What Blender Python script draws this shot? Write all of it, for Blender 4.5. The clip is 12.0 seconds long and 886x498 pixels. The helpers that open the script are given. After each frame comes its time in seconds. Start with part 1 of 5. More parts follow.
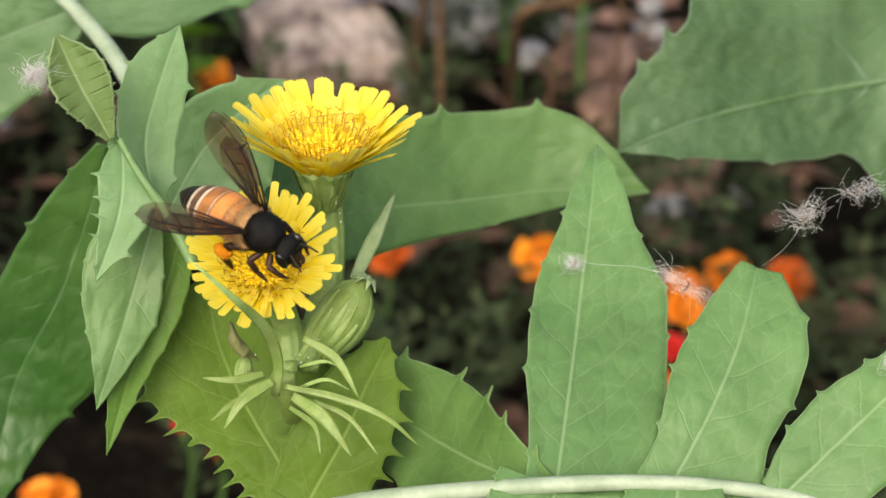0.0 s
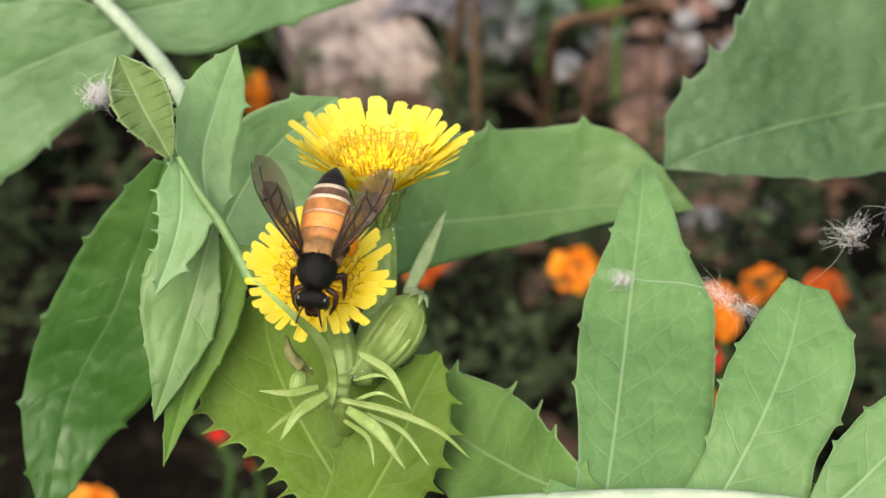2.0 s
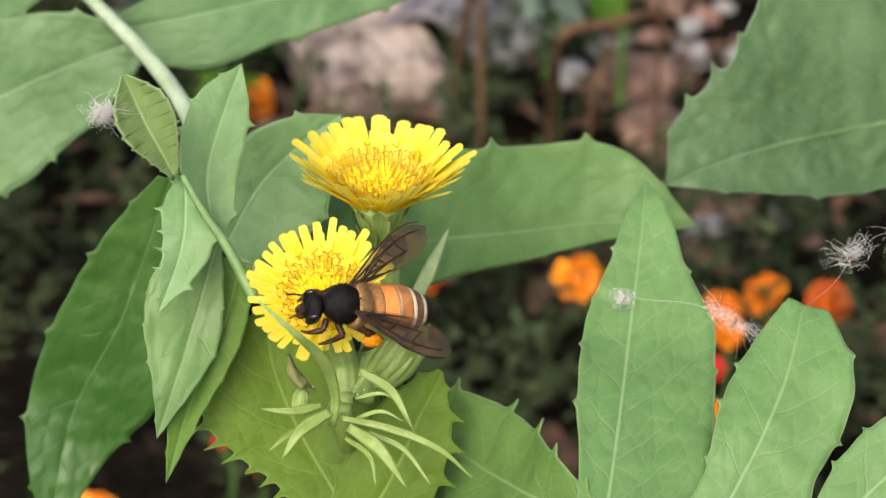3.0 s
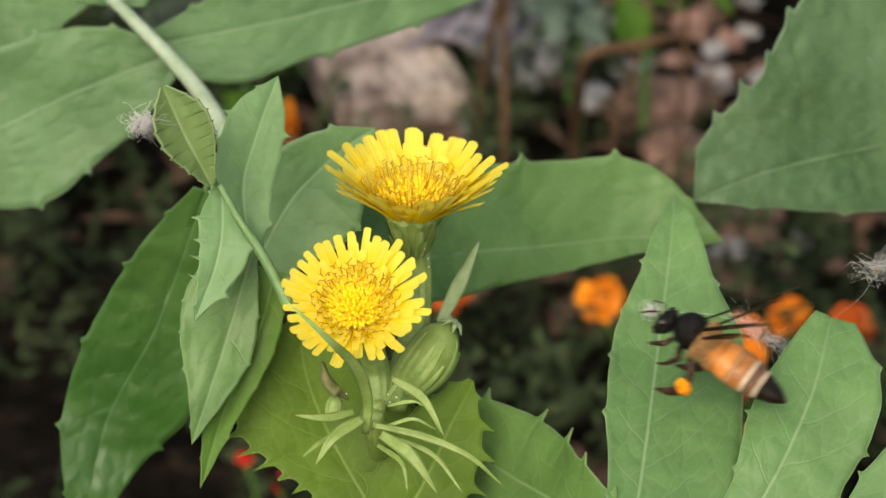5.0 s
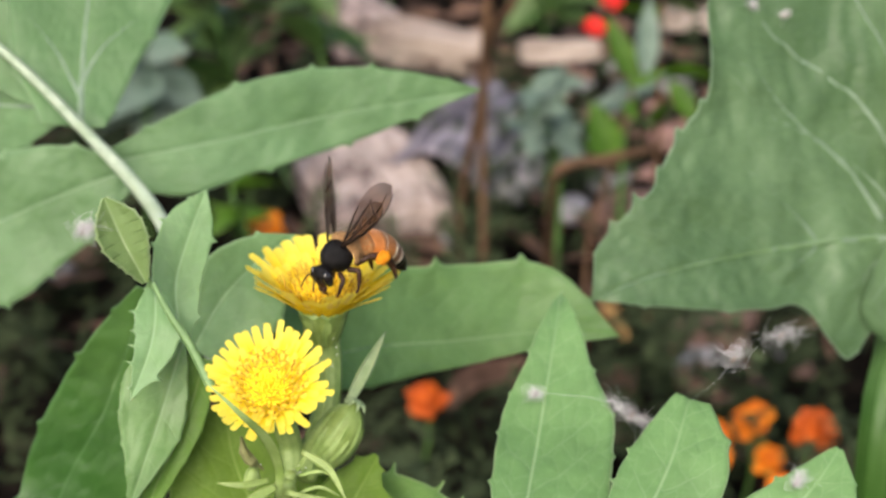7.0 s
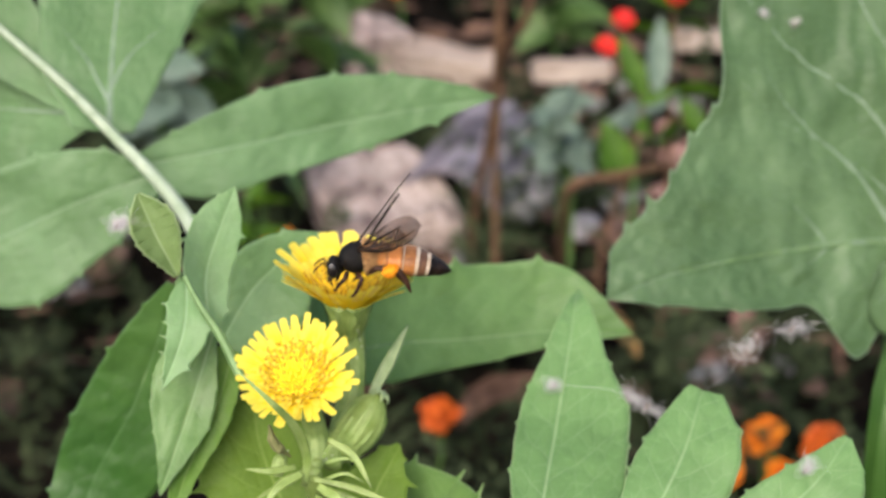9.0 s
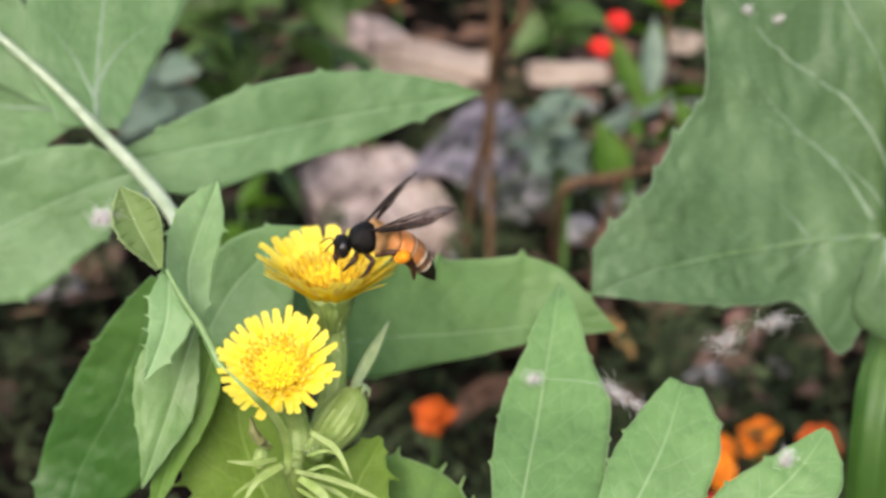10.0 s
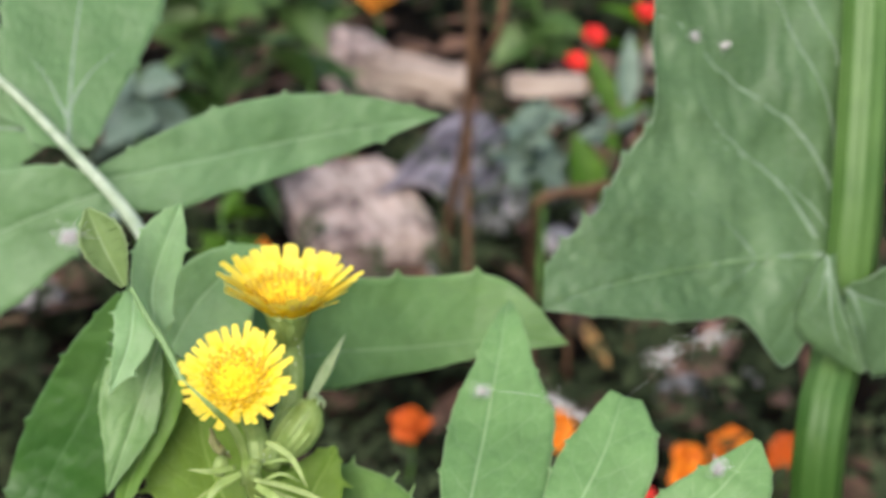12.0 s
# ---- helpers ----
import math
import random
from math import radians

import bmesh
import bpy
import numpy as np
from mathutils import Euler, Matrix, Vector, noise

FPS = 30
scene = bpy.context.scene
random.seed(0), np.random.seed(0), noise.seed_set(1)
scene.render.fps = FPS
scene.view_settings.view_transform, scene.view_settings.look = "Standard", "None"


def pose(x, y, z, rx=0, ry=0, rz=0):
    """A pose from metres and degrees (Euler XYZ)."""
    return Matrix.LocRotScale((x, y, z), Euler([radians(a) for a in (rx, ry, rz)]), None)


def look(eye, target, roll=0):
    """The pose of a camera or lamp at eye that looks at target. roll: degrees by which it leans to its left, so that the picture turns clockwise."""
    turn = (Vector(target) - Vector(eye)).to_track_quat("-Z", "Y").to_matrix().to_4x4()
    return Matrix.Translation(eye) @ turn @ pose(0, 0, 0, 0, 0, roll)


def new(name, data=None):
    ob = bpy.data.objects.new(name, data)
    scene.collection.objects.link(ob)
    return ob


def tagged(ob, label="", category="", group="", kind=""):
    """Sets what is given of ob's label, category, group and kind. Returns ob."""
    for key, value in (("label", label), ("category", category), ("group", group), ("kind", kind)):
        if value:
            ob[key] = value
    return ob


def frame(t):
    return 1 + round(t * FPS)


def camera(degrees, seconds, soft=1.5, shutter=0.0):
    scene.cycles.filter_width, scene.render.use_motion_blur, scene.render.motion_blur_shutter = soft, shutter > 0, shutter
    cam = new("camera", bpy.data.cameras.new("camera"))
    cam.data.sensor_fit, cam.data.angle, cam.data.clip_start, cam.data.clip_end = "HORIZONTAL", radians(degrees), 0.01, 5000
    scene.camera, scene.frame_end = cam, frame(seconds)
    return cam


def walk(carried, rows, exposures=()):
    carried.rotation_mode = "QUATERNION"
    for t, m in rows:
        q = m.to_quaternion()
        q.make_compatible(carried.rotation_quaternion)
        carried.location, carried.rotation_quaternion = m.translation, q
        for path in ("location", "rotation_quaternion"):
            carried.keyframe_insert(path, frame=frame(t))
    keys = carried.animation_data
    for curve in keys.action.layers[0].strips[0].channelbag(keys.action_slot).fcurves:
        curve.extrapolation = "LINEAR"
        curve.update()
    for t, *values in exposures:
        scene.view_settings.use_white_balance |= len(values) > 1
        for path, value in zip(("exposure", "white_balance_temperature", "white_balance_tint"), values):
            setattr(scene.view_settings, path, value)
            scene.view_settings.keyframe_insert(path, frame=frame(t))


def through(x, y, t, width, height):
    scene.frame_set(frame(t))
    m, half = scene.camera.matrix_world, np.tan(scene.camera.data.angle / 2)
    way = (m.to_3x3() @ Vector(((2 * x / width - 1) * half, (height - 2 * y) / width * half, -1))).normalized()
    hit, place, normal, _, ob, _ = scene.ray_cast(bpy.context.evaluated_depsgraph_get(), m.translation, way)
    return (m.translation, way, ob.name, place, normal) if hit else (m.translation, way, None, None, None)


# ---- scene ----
cam = camera(28, 12.0, 1.5, 0.2)
cam.data.dof.use_dof = True
cam.data.dof.focus_distance = 0.2
cam.data.dof.aperture_fstop = 39
walk(cam, [
    (0.0, pose(0.00000, -0.17321, 0.53000, 60.000, 0.000, 0.000)),
    (0.5, pose(-0.00087, -0.17421, 0.53119, 60.130, 0.032, 0.007)),
    (1.0, pose(-0.00171, -0.17530, 0.53138, 60.125, 0.217, 0.317)),
    (1.5, pose(-0.00135, -0.17543, 0.53155, 60.228, 0.359, 0.608)),
    (2.0, pose(-0.00239, -0.17597, 0.53235, 60.337, 0.310, 0.978)),
    (2.5, pose(-0.00245, -0.17641, 0.53350, 60.512, 0.273, 1.149)),
    (2.7, pose(-0.00207, -0.17599, 0.53449, 60.448, 0.208, 1.197)),
    (4.5, pose(-0.00269, -0.17825, 0.53395, 61.026, -0.027, 1.458)),
    (5.0, pose(-0.00334, -0.17957, 0.53460, 61.232, 0.125, 2.025)),
    (5.5, pose(0.00161, -0.18489, 0.53488, 61.686, 0.142, 2.009)),
    (6.0, pose(0.00699, -0.19260, 0.54373, 63.145, 0.266, 1.896)),
    (6.5, pose(0.00638, -0.20161, 0.54436, 63.978, 0.178, 1.980)),
    (7.0, pose(0.01073, -0.20845, 0.54711, 64.860, 0.168, 2.011)),
    (7.2, pose(0.00996, -0.21075, 0.54833, 65.162, 0.066, 2.060)),
    (9.0, pose(0.00950, -0.21777, 0.54718, 65.589, 0.251, 2.335)),
    (9.5, pose(0.01122, -0.21890, 0.54671, 65.596, 0.167, 2.311)),
    (10.0, pose(0.01206, -0.21942, 0.54635, 65.715, 0.232, 2.298)),
    (10.5, pose(0.01257, -0.22007, 0.54689, 65.721, 0.138, 2.268)),
    (11.0, pose(0.01198, -0.22112, 0.54663, 65.799, 0.210, 2.264)),
    (11.5, pose(0.00945, -0.22382, 0.54668, 65.752, 0.094, 2.381)),
    (12.0, pose(0.01756, -0.23036, 0.55308, 65.983, -0.095, 1.929)),
], [
    (0.0, 0.87, 7000, 4), (0.5, 0.87, 7000, 4), (1.0, 1.03, 6800, 4), (1.5, 0.95, 6900, 4), (2.0, 1.0, 6900, 4), (2.5, 1.0, 6900, 4), (4.5, 0.89, 7000, 3), (5.0, 0.62, 7200, 2),
    (5.5, 0.84, 7000, 3), (6.0, 0.90, 7000, 6), (6.5, 1.06, 6600, 8), (7.0, 1.05, 6600, 9), (9.0, 1.06, 6550, 10), (9.5, 1.17, 6450, 10), (10.0, 1.05, 6600, 10), (10.5, 1.16, 6450, 10), (11.0, 1.06, 6550, 10), (11.5, 0.86, 6850, 9), (12.0, 1.0, 6300, 9)])

# ---- light: an overcast garden with a soft, high sun ----
world = bpy.data.worlds.new("sky")
scene.world = world
world.use_nodes = True
wt = world.node_tree
sky = wt.nodes.new("ShaderNodeTexSky")
sky.sky_type, sky.sun_disc = "NISHITA", False
sky.sun_elevation, sky.sun_rotation = radians(42), radians(195)
sky.dust_density, sky.ozone_density = 5.0, 1.0
wt.links.new(sky.outputs[0], wt.nodes["Background"].inputs[0])
wt.nodes["Background"].inputs[1].default_value = 0.135
sun = new("sun", bpy.data.lights.new("sun", "SUN"))
sun.data.energy, sun.data.angle, sun.data.color = 1.6, radians(50), (1.0, 0.96, 0.9)
sun.matrix_world = look((-0.35, -1.3, 1.6), (0, 0, 0.4))

MM = 0.001


# ---- materials ----
class Graph:
    """A small helper for node materials."""

    def __init__(self, name):
        self.m = bpy.data.materials.new(name)
        self.m.use_nodes = True
        self.t = self.m.node_tree
        self.bsdf = self.t.nodes["Principled BSDF"]
        self.out = self.t.nodes["Material Output"]

    def n(self, kind, **sets):
        node = self.t.nodes.new("ShaderNode" + kind)
        for k, v in sets.items():
            setattr(node, k, v)
        return node

    def put(self, socket, value):
        if isinstance(value, bpy.types.NodeSocket):
            self.t.links.new(value, socket)
        elif isinstance(value, (tuple, list)) and len(value) == 3 and socket.type == "RGBA":
            socket.default_value = (*value, 1)
        else:
            socket.default_value = value

    def math(self, op, a, b=0.0, clamp=False):
        node = self.n("Math", operation=op, use_clamp=clamp)
        self.put(node.inputs[0], a)
        self.put(node.inputs[1], b)
        return node.outputs[0]

    def ramp(self, x, lo, hi, a=0.0, b=1.0):
        node = self.n("MapRange", interpolation_type="SMOOTHSTEP")
        for i, v in enumerate((x, lo, hi, a, b)):
            self.put(node.inputs[i], v)
        return node.outputs[0]

    def mix(self, f, a, b):
        node = self.n("Mix", data_type="RGBA")
        self.put(node.inputs[0], f)
        self.put(node.inputs[6], a)
        self.put(node.inputs[7], b)
        return node.outputs[2]

    def noise(self, scale, detail=4.0, rough=0.55, vec=None, where="Object"):
        node = self.n("TexNoise")
        node.inputs["Scale"].default_value = scale
        node.inputs["Detail"].default_value = detail
        node.inputs["Roughness"].default_value = rough
        self.put(node.inputs["Vector"], vec or self.n("TexCoord").outputs[where])
        return node.outputs["Fac"]

    def bump(self, height, strength, distance):
        node = self.n("Bump")
        node.inputs["Strength"].default_value = strength
        node.inputs["Distance"].default_value = distance
        self.put(node.inputs["Height"], height)
        self.put(self.bsdf.inputs["Normal"], node.outputs[0])
        return node.outputs[0]

    def surface(self, color, rough=0.5, spec=0.5, **more):
        self.put(self.bsdf.inputs["Base Color"], color)
        self.put(self.bsdf.inputs["Roughness"], rough)
        self.put(self.bsdf.inputs["Specular IOR Level"], spec)
        for k, v in more.items():
            self.put(self.bsdf.inputs[k.replace("_", " ")], v)
        return self.m

    def thin(self, color, amount):
        """Lets light through, as a leaf or a petal does."""
        tr = self.n("BsdfTranslucent")
        self.put(tr.inputs[0], color)
        mx = self.n("MixShader")
        mx.inputs[0].default_value = amount
        self.t.links.new(self.bsdf.outputs[0], mx.inputs[1])
        self.t.links.new(tr.outputs[0], mx.inputs[2])
        self.t.links.new(mx.outputs[0], self.out.inputs[0])
        return self.m


def leaf_material(name, dark, light, vein, through, shine=0.3, gloss=0.46, net=1.0):
    """A thin green blade: whitish midrib, arching side veins, a fine net between them, mottled colour."""
    g = Graph(name)
    sep = g.n("SeparateXYZ")
    g.put(sep.inputs[0], g.n("UVMap", uv_map="blade").outputs[0])
    s, c = sep.outputs[0], g.math("ABSOLUTE", g.math("SUBTRACT", g.math("MULTIPLY", sep.outputs[1], 2.0), 1.0))
    flat = g.n("UVMap", uv_map="size").outputs[0]
    nz = g.n("TexNoise")
    nz.inputs["Scale"].default_value = 0.35
    nz.inputs["Detail"].default_value = 3.0
    g.put(nz.inputs["Vector"], flat)
    shift = g.n("VectorMath", operation="MULTIPLY_ADD")
    g.put(shift.inputs[0], nz.outputs["Color"])
    shift.inputs[1].default_value = (1.6, 1.6, 0.0)
    g.put(shift.inputs[2], flat)
    sp = g.n("SeparateXYZ")
    g.put(sp.inputs[0], shift.outputs[0])
    x, y = sp.outputs[0], sp.outputs[1]
    fl = g.n("SeparateXYZ")
    g.put(fl.inputs[0], flat)
    away = g.math("ABSOLUTE", fl.outputs[1])
    # side veins leave the midrib aslant and arch along it, not quite opposite one another
    arch = g.math("ADD", g.math("MULTIPLY", away, 0.75), g.math("MULTIPLY", g.math("MULTIPLY", away, away), 0.05))
    stagger = g.math("MULTIPLY", g.math("GREATER_THAN", fl.outputs[1], 0.0), 0.43)
    phase = g.math("ADD", g.math("DIVIDE", g.math("SUBTRACT", x, arch), 6.2), stagger)
    near = g.math("MULTIPLY", g.math("ABSOLUTE", g.math("SUBTRACT", g.math("FRACT", phase), 0.5)), 6.2)
    lateral = g.math("MULTIPLY", g.math("MULTIPLY", g.ramp(near, 0.26, 0.05), g.ramp(c, 1.0, 0.55)), g.ramp(away, 18.0, 9.0))
    mid = g.math("MULTIPLY", g.ramp(away, 0.30, 0.07), g.ramp(s, 1.0, 0.4, 0.25, 0.72))

    def cells(size, long, lo, hi):
        vor = g.n("TexVoronoi", feature="DISTANCE_TO_EDGE", voronoi_dimensions="2D")
        vor.inputs["Scale"].default_value = 1.0
        sc = g.n("VectorMath", operation="MULTIPLY")
        g.put(sc.inputs[0], shift.outputs[0])
        sc.inputs[1].default_value = (1 / (size * long), 1 / size, 1.0)
        g.put(vor.inputs["Vector"], sc.outputs[0])
        return g.ramp(vor.outputs["Distance"], lo, hi), vor.outputs["Distance"]

    coarse, puff = cells(2.3, 2.0, 0.055, 0.010)
    fine, _ = cells(0.95, 1.3, 0.10, 0.02)
    veins = g.math("MAXIMUM", g.math("MULTIPLY", lateral, 0.20 * net), g.math("MULTIPLY", coarse, 0.13 * net))
    veins = g.math("MAXIMUM", mid, g.math("ADD", veins, g.math("MULTIPLY", fine, 0.05 * net)))
    tone = g.mix(g.ramp(g.noise(34, 5, 0.6), 0.32, 0.68), dark, light)
    tone = g.mix(g.math("MULTIPLY", g.ramp(g.noise(150, 4), 0.42, 0.72), 0.30), tone, tuple(v * 0.72 for v in dark))
    tone = g.mix(g.math("MULTIPLY", g.ramp(g.noise(900, 2), 0.55, 0.8), 0.22), tone, tuple(min(1, v * 1.35) for v in light))
    tone = g.mix(g.math("MULTIPLY", veins, 0.62), tone, vein)
    tone = g.mix(g.math("MULTIPLY", g.ramp(c, 0.965, 1.0), 0.45), tone, vein)
    g.surface(tone, g.ramp(g.noise(120, 3), 0.35, 0.8, gloss - 0.06, gloss + 0.14), shine)
    swell = g.math("ADD", g.math("MULTIPLY", g.noise(95, 3), 1.5), g.math("MULTIPLY", g.ramp(puff, 0.0, 0.35), 0.30))
    g.bump(g.math("SUBTRACT", swell, g.math("MULTIPLY", g.math("MAXIMUM", mid, g.math("MULTIPLY", lateral, 0.3)), 0.7)), 0.30, 0.0009)
    glow = g.n("Mix", data_type="RGBA", blend_type="MULTIPLY")
    glow.inputs[0].default_value = 1.0
    g.put(glow.inputs[6], tone)
    g.put(glow.inputs[7], (1.25, 1.5, 0.55))
    return g.thin(glow.outputs[2], through)


LEAF = leaf_material("leaf_green", (0.096, 0.192, 0.064), (0.142, 0.262, 0.096), (0.34, 0.45, 0.27), 0.30, 0.30)
YOUNG = leaf_material("leaf_young", (0.084, 0.152, 0.014), (0.134, 0.224, 0.030), (0.32, 0.43, 0.13), 0.40, 0.18, 0.55, 0.8)
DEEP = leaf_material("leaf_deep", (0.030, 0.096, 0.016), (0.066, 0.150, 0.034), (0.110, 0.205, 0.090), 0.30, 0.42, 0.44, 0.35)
BACK = leaf_material("leaf_mid", (0.088, 0.176, 0.052), (0.140, 0.250, 0.086), (0.30, 0.40, 0.23), 0.34, 0.34, 0.42, 0.7)
PALER = leaf_material("leaf_pale", (0.130, 0.240, 0.098), (0.182, 0.312, 0.140), (0.34, 0.46, 0.28), 0.32, 0.30, 0.44, 0.6)
FRESH = leaf_material("leaf_fresh", (0.080, 0.165, 0.024), (0.128, 0.240, 0.044), (0.26, 0.38, 0.14), 0.40, 0.2)
OLIVE = leaf_material("leaf_olive", (0.140, 0.215, 0.075), (0.195, 0.285, 0.110), (0.38, 0.46, 0.28), 0.36, 0.25, 0.5, 0.3)
MIXED = leaf_material("leaf_light", (0.098, 0.190, 0.046), (0.146, 0.258, 0.074), (0.34, 0.45, 0.24), 0.36, 0.25)
DULL = leaf_material("leaf_dull", (0.056, 0.108, 0.042), (0.096, 0.164, 0.074), (0.22, 0.30, 0.22), 0.22, 0.34, 0.44, 0.8)
BROAD = leaf_material("leaf_bluish", (0.080, 0.156, 0.060), (0.118, 0.212, 0.094), (0.25, 0.35, 0.23), 0.24, 0.26, 0.46, 0.5)


def plain(name, a, b, scale, rough=0.5, spec=0.4, bump=0.3, depth=0.0003, through=0.0, **more):
    g = Graph(name)
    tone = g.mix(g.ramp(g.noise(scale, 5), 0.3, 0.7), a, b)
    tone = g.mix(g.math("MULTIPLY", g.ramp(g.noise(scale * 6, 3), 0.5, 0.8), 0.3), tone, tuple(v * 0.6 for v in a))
    g.surface(tone, rough, spec, **more)
    g.bump(g.noise(scale * 5, 4), bump, depth)
    return g.thin(tone, through) if through else g.m


def per_piece(name, a, b, rough, through=0.0, spec=0.3):
    g = Graph(name)
    tone = g.mix(g.n("ObjectInfo").outputs["Random"], a, b)
    tone = g.mix(g.math("MULTIPLY", g.ramp(g.noise(700, 3), 0.4, 0.8), 0.25), tone, tuple(v * 0.7 for v in a))
    g.surface(tone, rough, spec)
    g.bump(g.noise(1200, 3), 0.25, 0.0002)
    return g.thin(tone, through) if through else g.m


RIB = plain("midrib", (0.21, 0.27, 0.18), (0.32, 0.375, 0.285), 260, 0.5)
VEIN = plain("vein_pale", (0.110, 0.168, 0.104), (0.160, 0.222, 0.156), 300, 0.5)
RIBGREEN = plain("midrib_green", (0.085, 0.160, 0.052), (0.13, 0.220, 0.085), 260, 0.5)
STEM = plain("stem_green", (0.035, 0.080, 0.018), (0.078, 0.150, 0.040), 120, 0.6, 0.15)


def ribbed_material():
    g = Graph("ribbed_stem")
    rib = g.ramp(g.noise(35, 4), 0.3, 0.7)
    tone = g.mix(rib, (0.026, 0.072, 0.010), (0.068, 0.130, 0.032))
    tone = g.mix(g.math("MULTIPLY", g.ramp(g.noise(260, 4), 0.45, 0.7), 0.4), tone, (0.05, 0.10, 0.022))
    g.surface(tone, 0.5, 0.3)
    g.bump(g.noise(500, 3), 0.2, 0.0003)
    return g.m


RIBBED = ribbed_material()
BUDGREEN = plain("bud_green", (0.140, 0.205, 0.045), (0.205, 0.282, 0.082), 420, 0.45, through=0.06)


def petal_material(name, low, high, tip):
    """A yellow strap floret: deeper at its foot, pale at its tip, with fine lines along it."""
    g = Graph(name)
    sep = g.n("SeparateXYZ")
    g.put(sep.inputs[0], g.n("UVMap", uv_map="blade").outputs[0])
    s, c = sep.outputs[0], sep.outputs[1]
    tone = g.mix(g.n("ObjectInfo").outputs["Random"], low, high)
    tone = g.mix(g.ramp(s, 0.45, 0.95), tone, tip)
    lines = g.math("ABSOLUTE", g.math("SINE", g.math("MULTIPLY", c, 12.6)))
    tone = g.mix(g.math("MULTIPLY", g.ramp(lines, 0.35, 0.0), 0.12), tone, (low[0], low[1] * 0.8, low[2]))
    g.surface(tone, 0.5, 0.3)
    g.bump(g.math("ADD", g.math("MULTIPLY", lines, 0.5), g.noise(1500, 3)), 0.3, 0.00015)
    return g.thin(tone, 0.5)


PETAL = petal_material("petal_yellow", (0.85, 0.65, 0.014), (0.87, 0.71, 0.035), (0.87, 0.75, 0.11))
PETALBACK = plain("petal_stripe", (0.72, 0.56, 0.12), (0.82, 0.66, 0.18), 900, 0.6, through=0.3)
FLORET = plain("floret_gold", (0.88, 0.57, 0.010), (0.91, 0.66, 0.025), 900, 0.55, through=0.2)
STAMEN = plain("stamen_amber", (0.40, 0.20, 0.008), (0.54, 0.31, 0.012), 900, 0.55)
BUDPALE = plain("bud_bract", (0.160, 0.245, 0.056), (0.25, 0.34, 0.115), 420, 0.5, through=0.06)
PALEBRACT = plain("bract_pale", (0.17, 0.24, 0.11), (0.25, 0.32, 0.17), 420, 0.5, through=0.06)
HUSK = plain("husk", (0.10, 0.112, 0.036), (0.17, 0.17, 0.075), 700, 0.7, 0.2, 0.5, 0.0004)
FLUFF = plain("seed_hair", (0.66, 0.64, 0.66), (0.80, 0.78, 0.80), 900, 0.5, through=0.15)
SEED = plain("seed_brown", (0.10, 0.06, 0.035), (0.2, 0.13, 0.08), 900, 0.6)
BLACKFUR = plain("bee_black", (0.0025, 0.002, 0.002), (0.006, 0.005, 0.005), 1500, 0.45, 0.18, 0.6, 0.0003)
TANFUR = plain("bee_tan", (0.34, 0.18, 0.075), (0.52, 0.31, 0.14), 1500, 0.7, 0.2, 0.6, 0.0003)
AMBER = plain("bee_amber", (0.42, 0.135, 0.026), (0.60, 0.225, 0.056), 500, 0.42, 0.35, 0.3, 0.0002)
PALE = plain("bee_pale_band", (0.36, 0.27, 0.19), (0.54, 0.44, 0.34), 900, 0.6, 0.3, 0.5, 0.0002)
UMBER = plain("bee_umber_ring", (0.050, 0.026, 0.018), (0.135, 0.066, 0.036), 800, 0.42, 0.25, 0.3, 0.0002)
LEGBROWN = plain("bee_leg", (0.016, 0.007, 0.004), (0.045, 0.018, 0.009), 900, 0.4, 0.25)
RING = plain("bee_brown_ring", (0.22, 0.080, 0.022), (0.36, 0.145, 0.042), 800, 0.42, 0.35, 0.3, 0.0002)
DARKSHELL = plain("bee_dark_shell", (0.005, 0.0035, 0.003), (0.016, 0.009, 0.007), 900, 0.36, 0.16, 0.3, 0.0002)
EYE = plain("bee_eye", (0.006, 0.005, 0.005), (0.014, 0.011, 0.010), 2500, 0.18, 0.6, 0.2, 0.0001)
POLLEN = plain("pollen_orange", (0.72, 0.22, 0.01), (0.82, 0.33, 0.02), 1600, 0.8, 0.1, 0.8, 0.0004)
ANTENNA = plain("bee_brown", (0.008, 0.005, 0.004), (0.022, 0.012, 0.008), 900, 0.45, 0.2)
ORANGE = per_piece("marigold_orange", (0.54, 0.115, 0.003), (0.74, 0.25, 0.010), 0.6, 0.2)
RUST = per_piece("marigold_rust", (0.34, 0.052, 0.005), (0.50, 0.095, 0.007), 0.6, 0.2)
RED = per_piece("blossom_red", (0.48, 0.010, 0.010), (0.62, 0.028, 0.016), 0.55, 0.2)
GOLD = per_piece("marigold_gold", (0.46, 0.16, 0.012), (0.60, 0.25, 0.025), 0.6, 0.2)
MIDLEAF = plain("mid_green", (0.032, 0.072, 0.015), (0.095, 0.155, 0.045), 20, 0.5, 0.3, through=0.25, bump=0.2, depth=0.002)
# lowered green with near-black blotches: shade among the sprigs painted into the colour
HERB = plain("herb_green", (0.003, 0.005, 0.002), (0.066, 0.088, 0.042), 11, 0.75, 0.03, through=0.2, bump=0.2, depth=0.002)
BRIGHT = plain("fresh_green", (0.030, 0.078, 0.005), (0.066, 0.142, 0.010), 20, 0.5, 0.2, through=0.3, bump=0.2, depth=0.002)
GREYLEAF = plain("grey_green", (0.08, 0.125, 0.095), (0.17, 0.22, 0.18), 20, 0.55, 0.2, through=0.2, bump=0.2, depth=0.002)
TWIG = plain("twig_brown", (0.050, 0.028, 0.016), (0.11, 0.062, 0.034), 60, 0.8, 0.2, 0.6, 0.002)
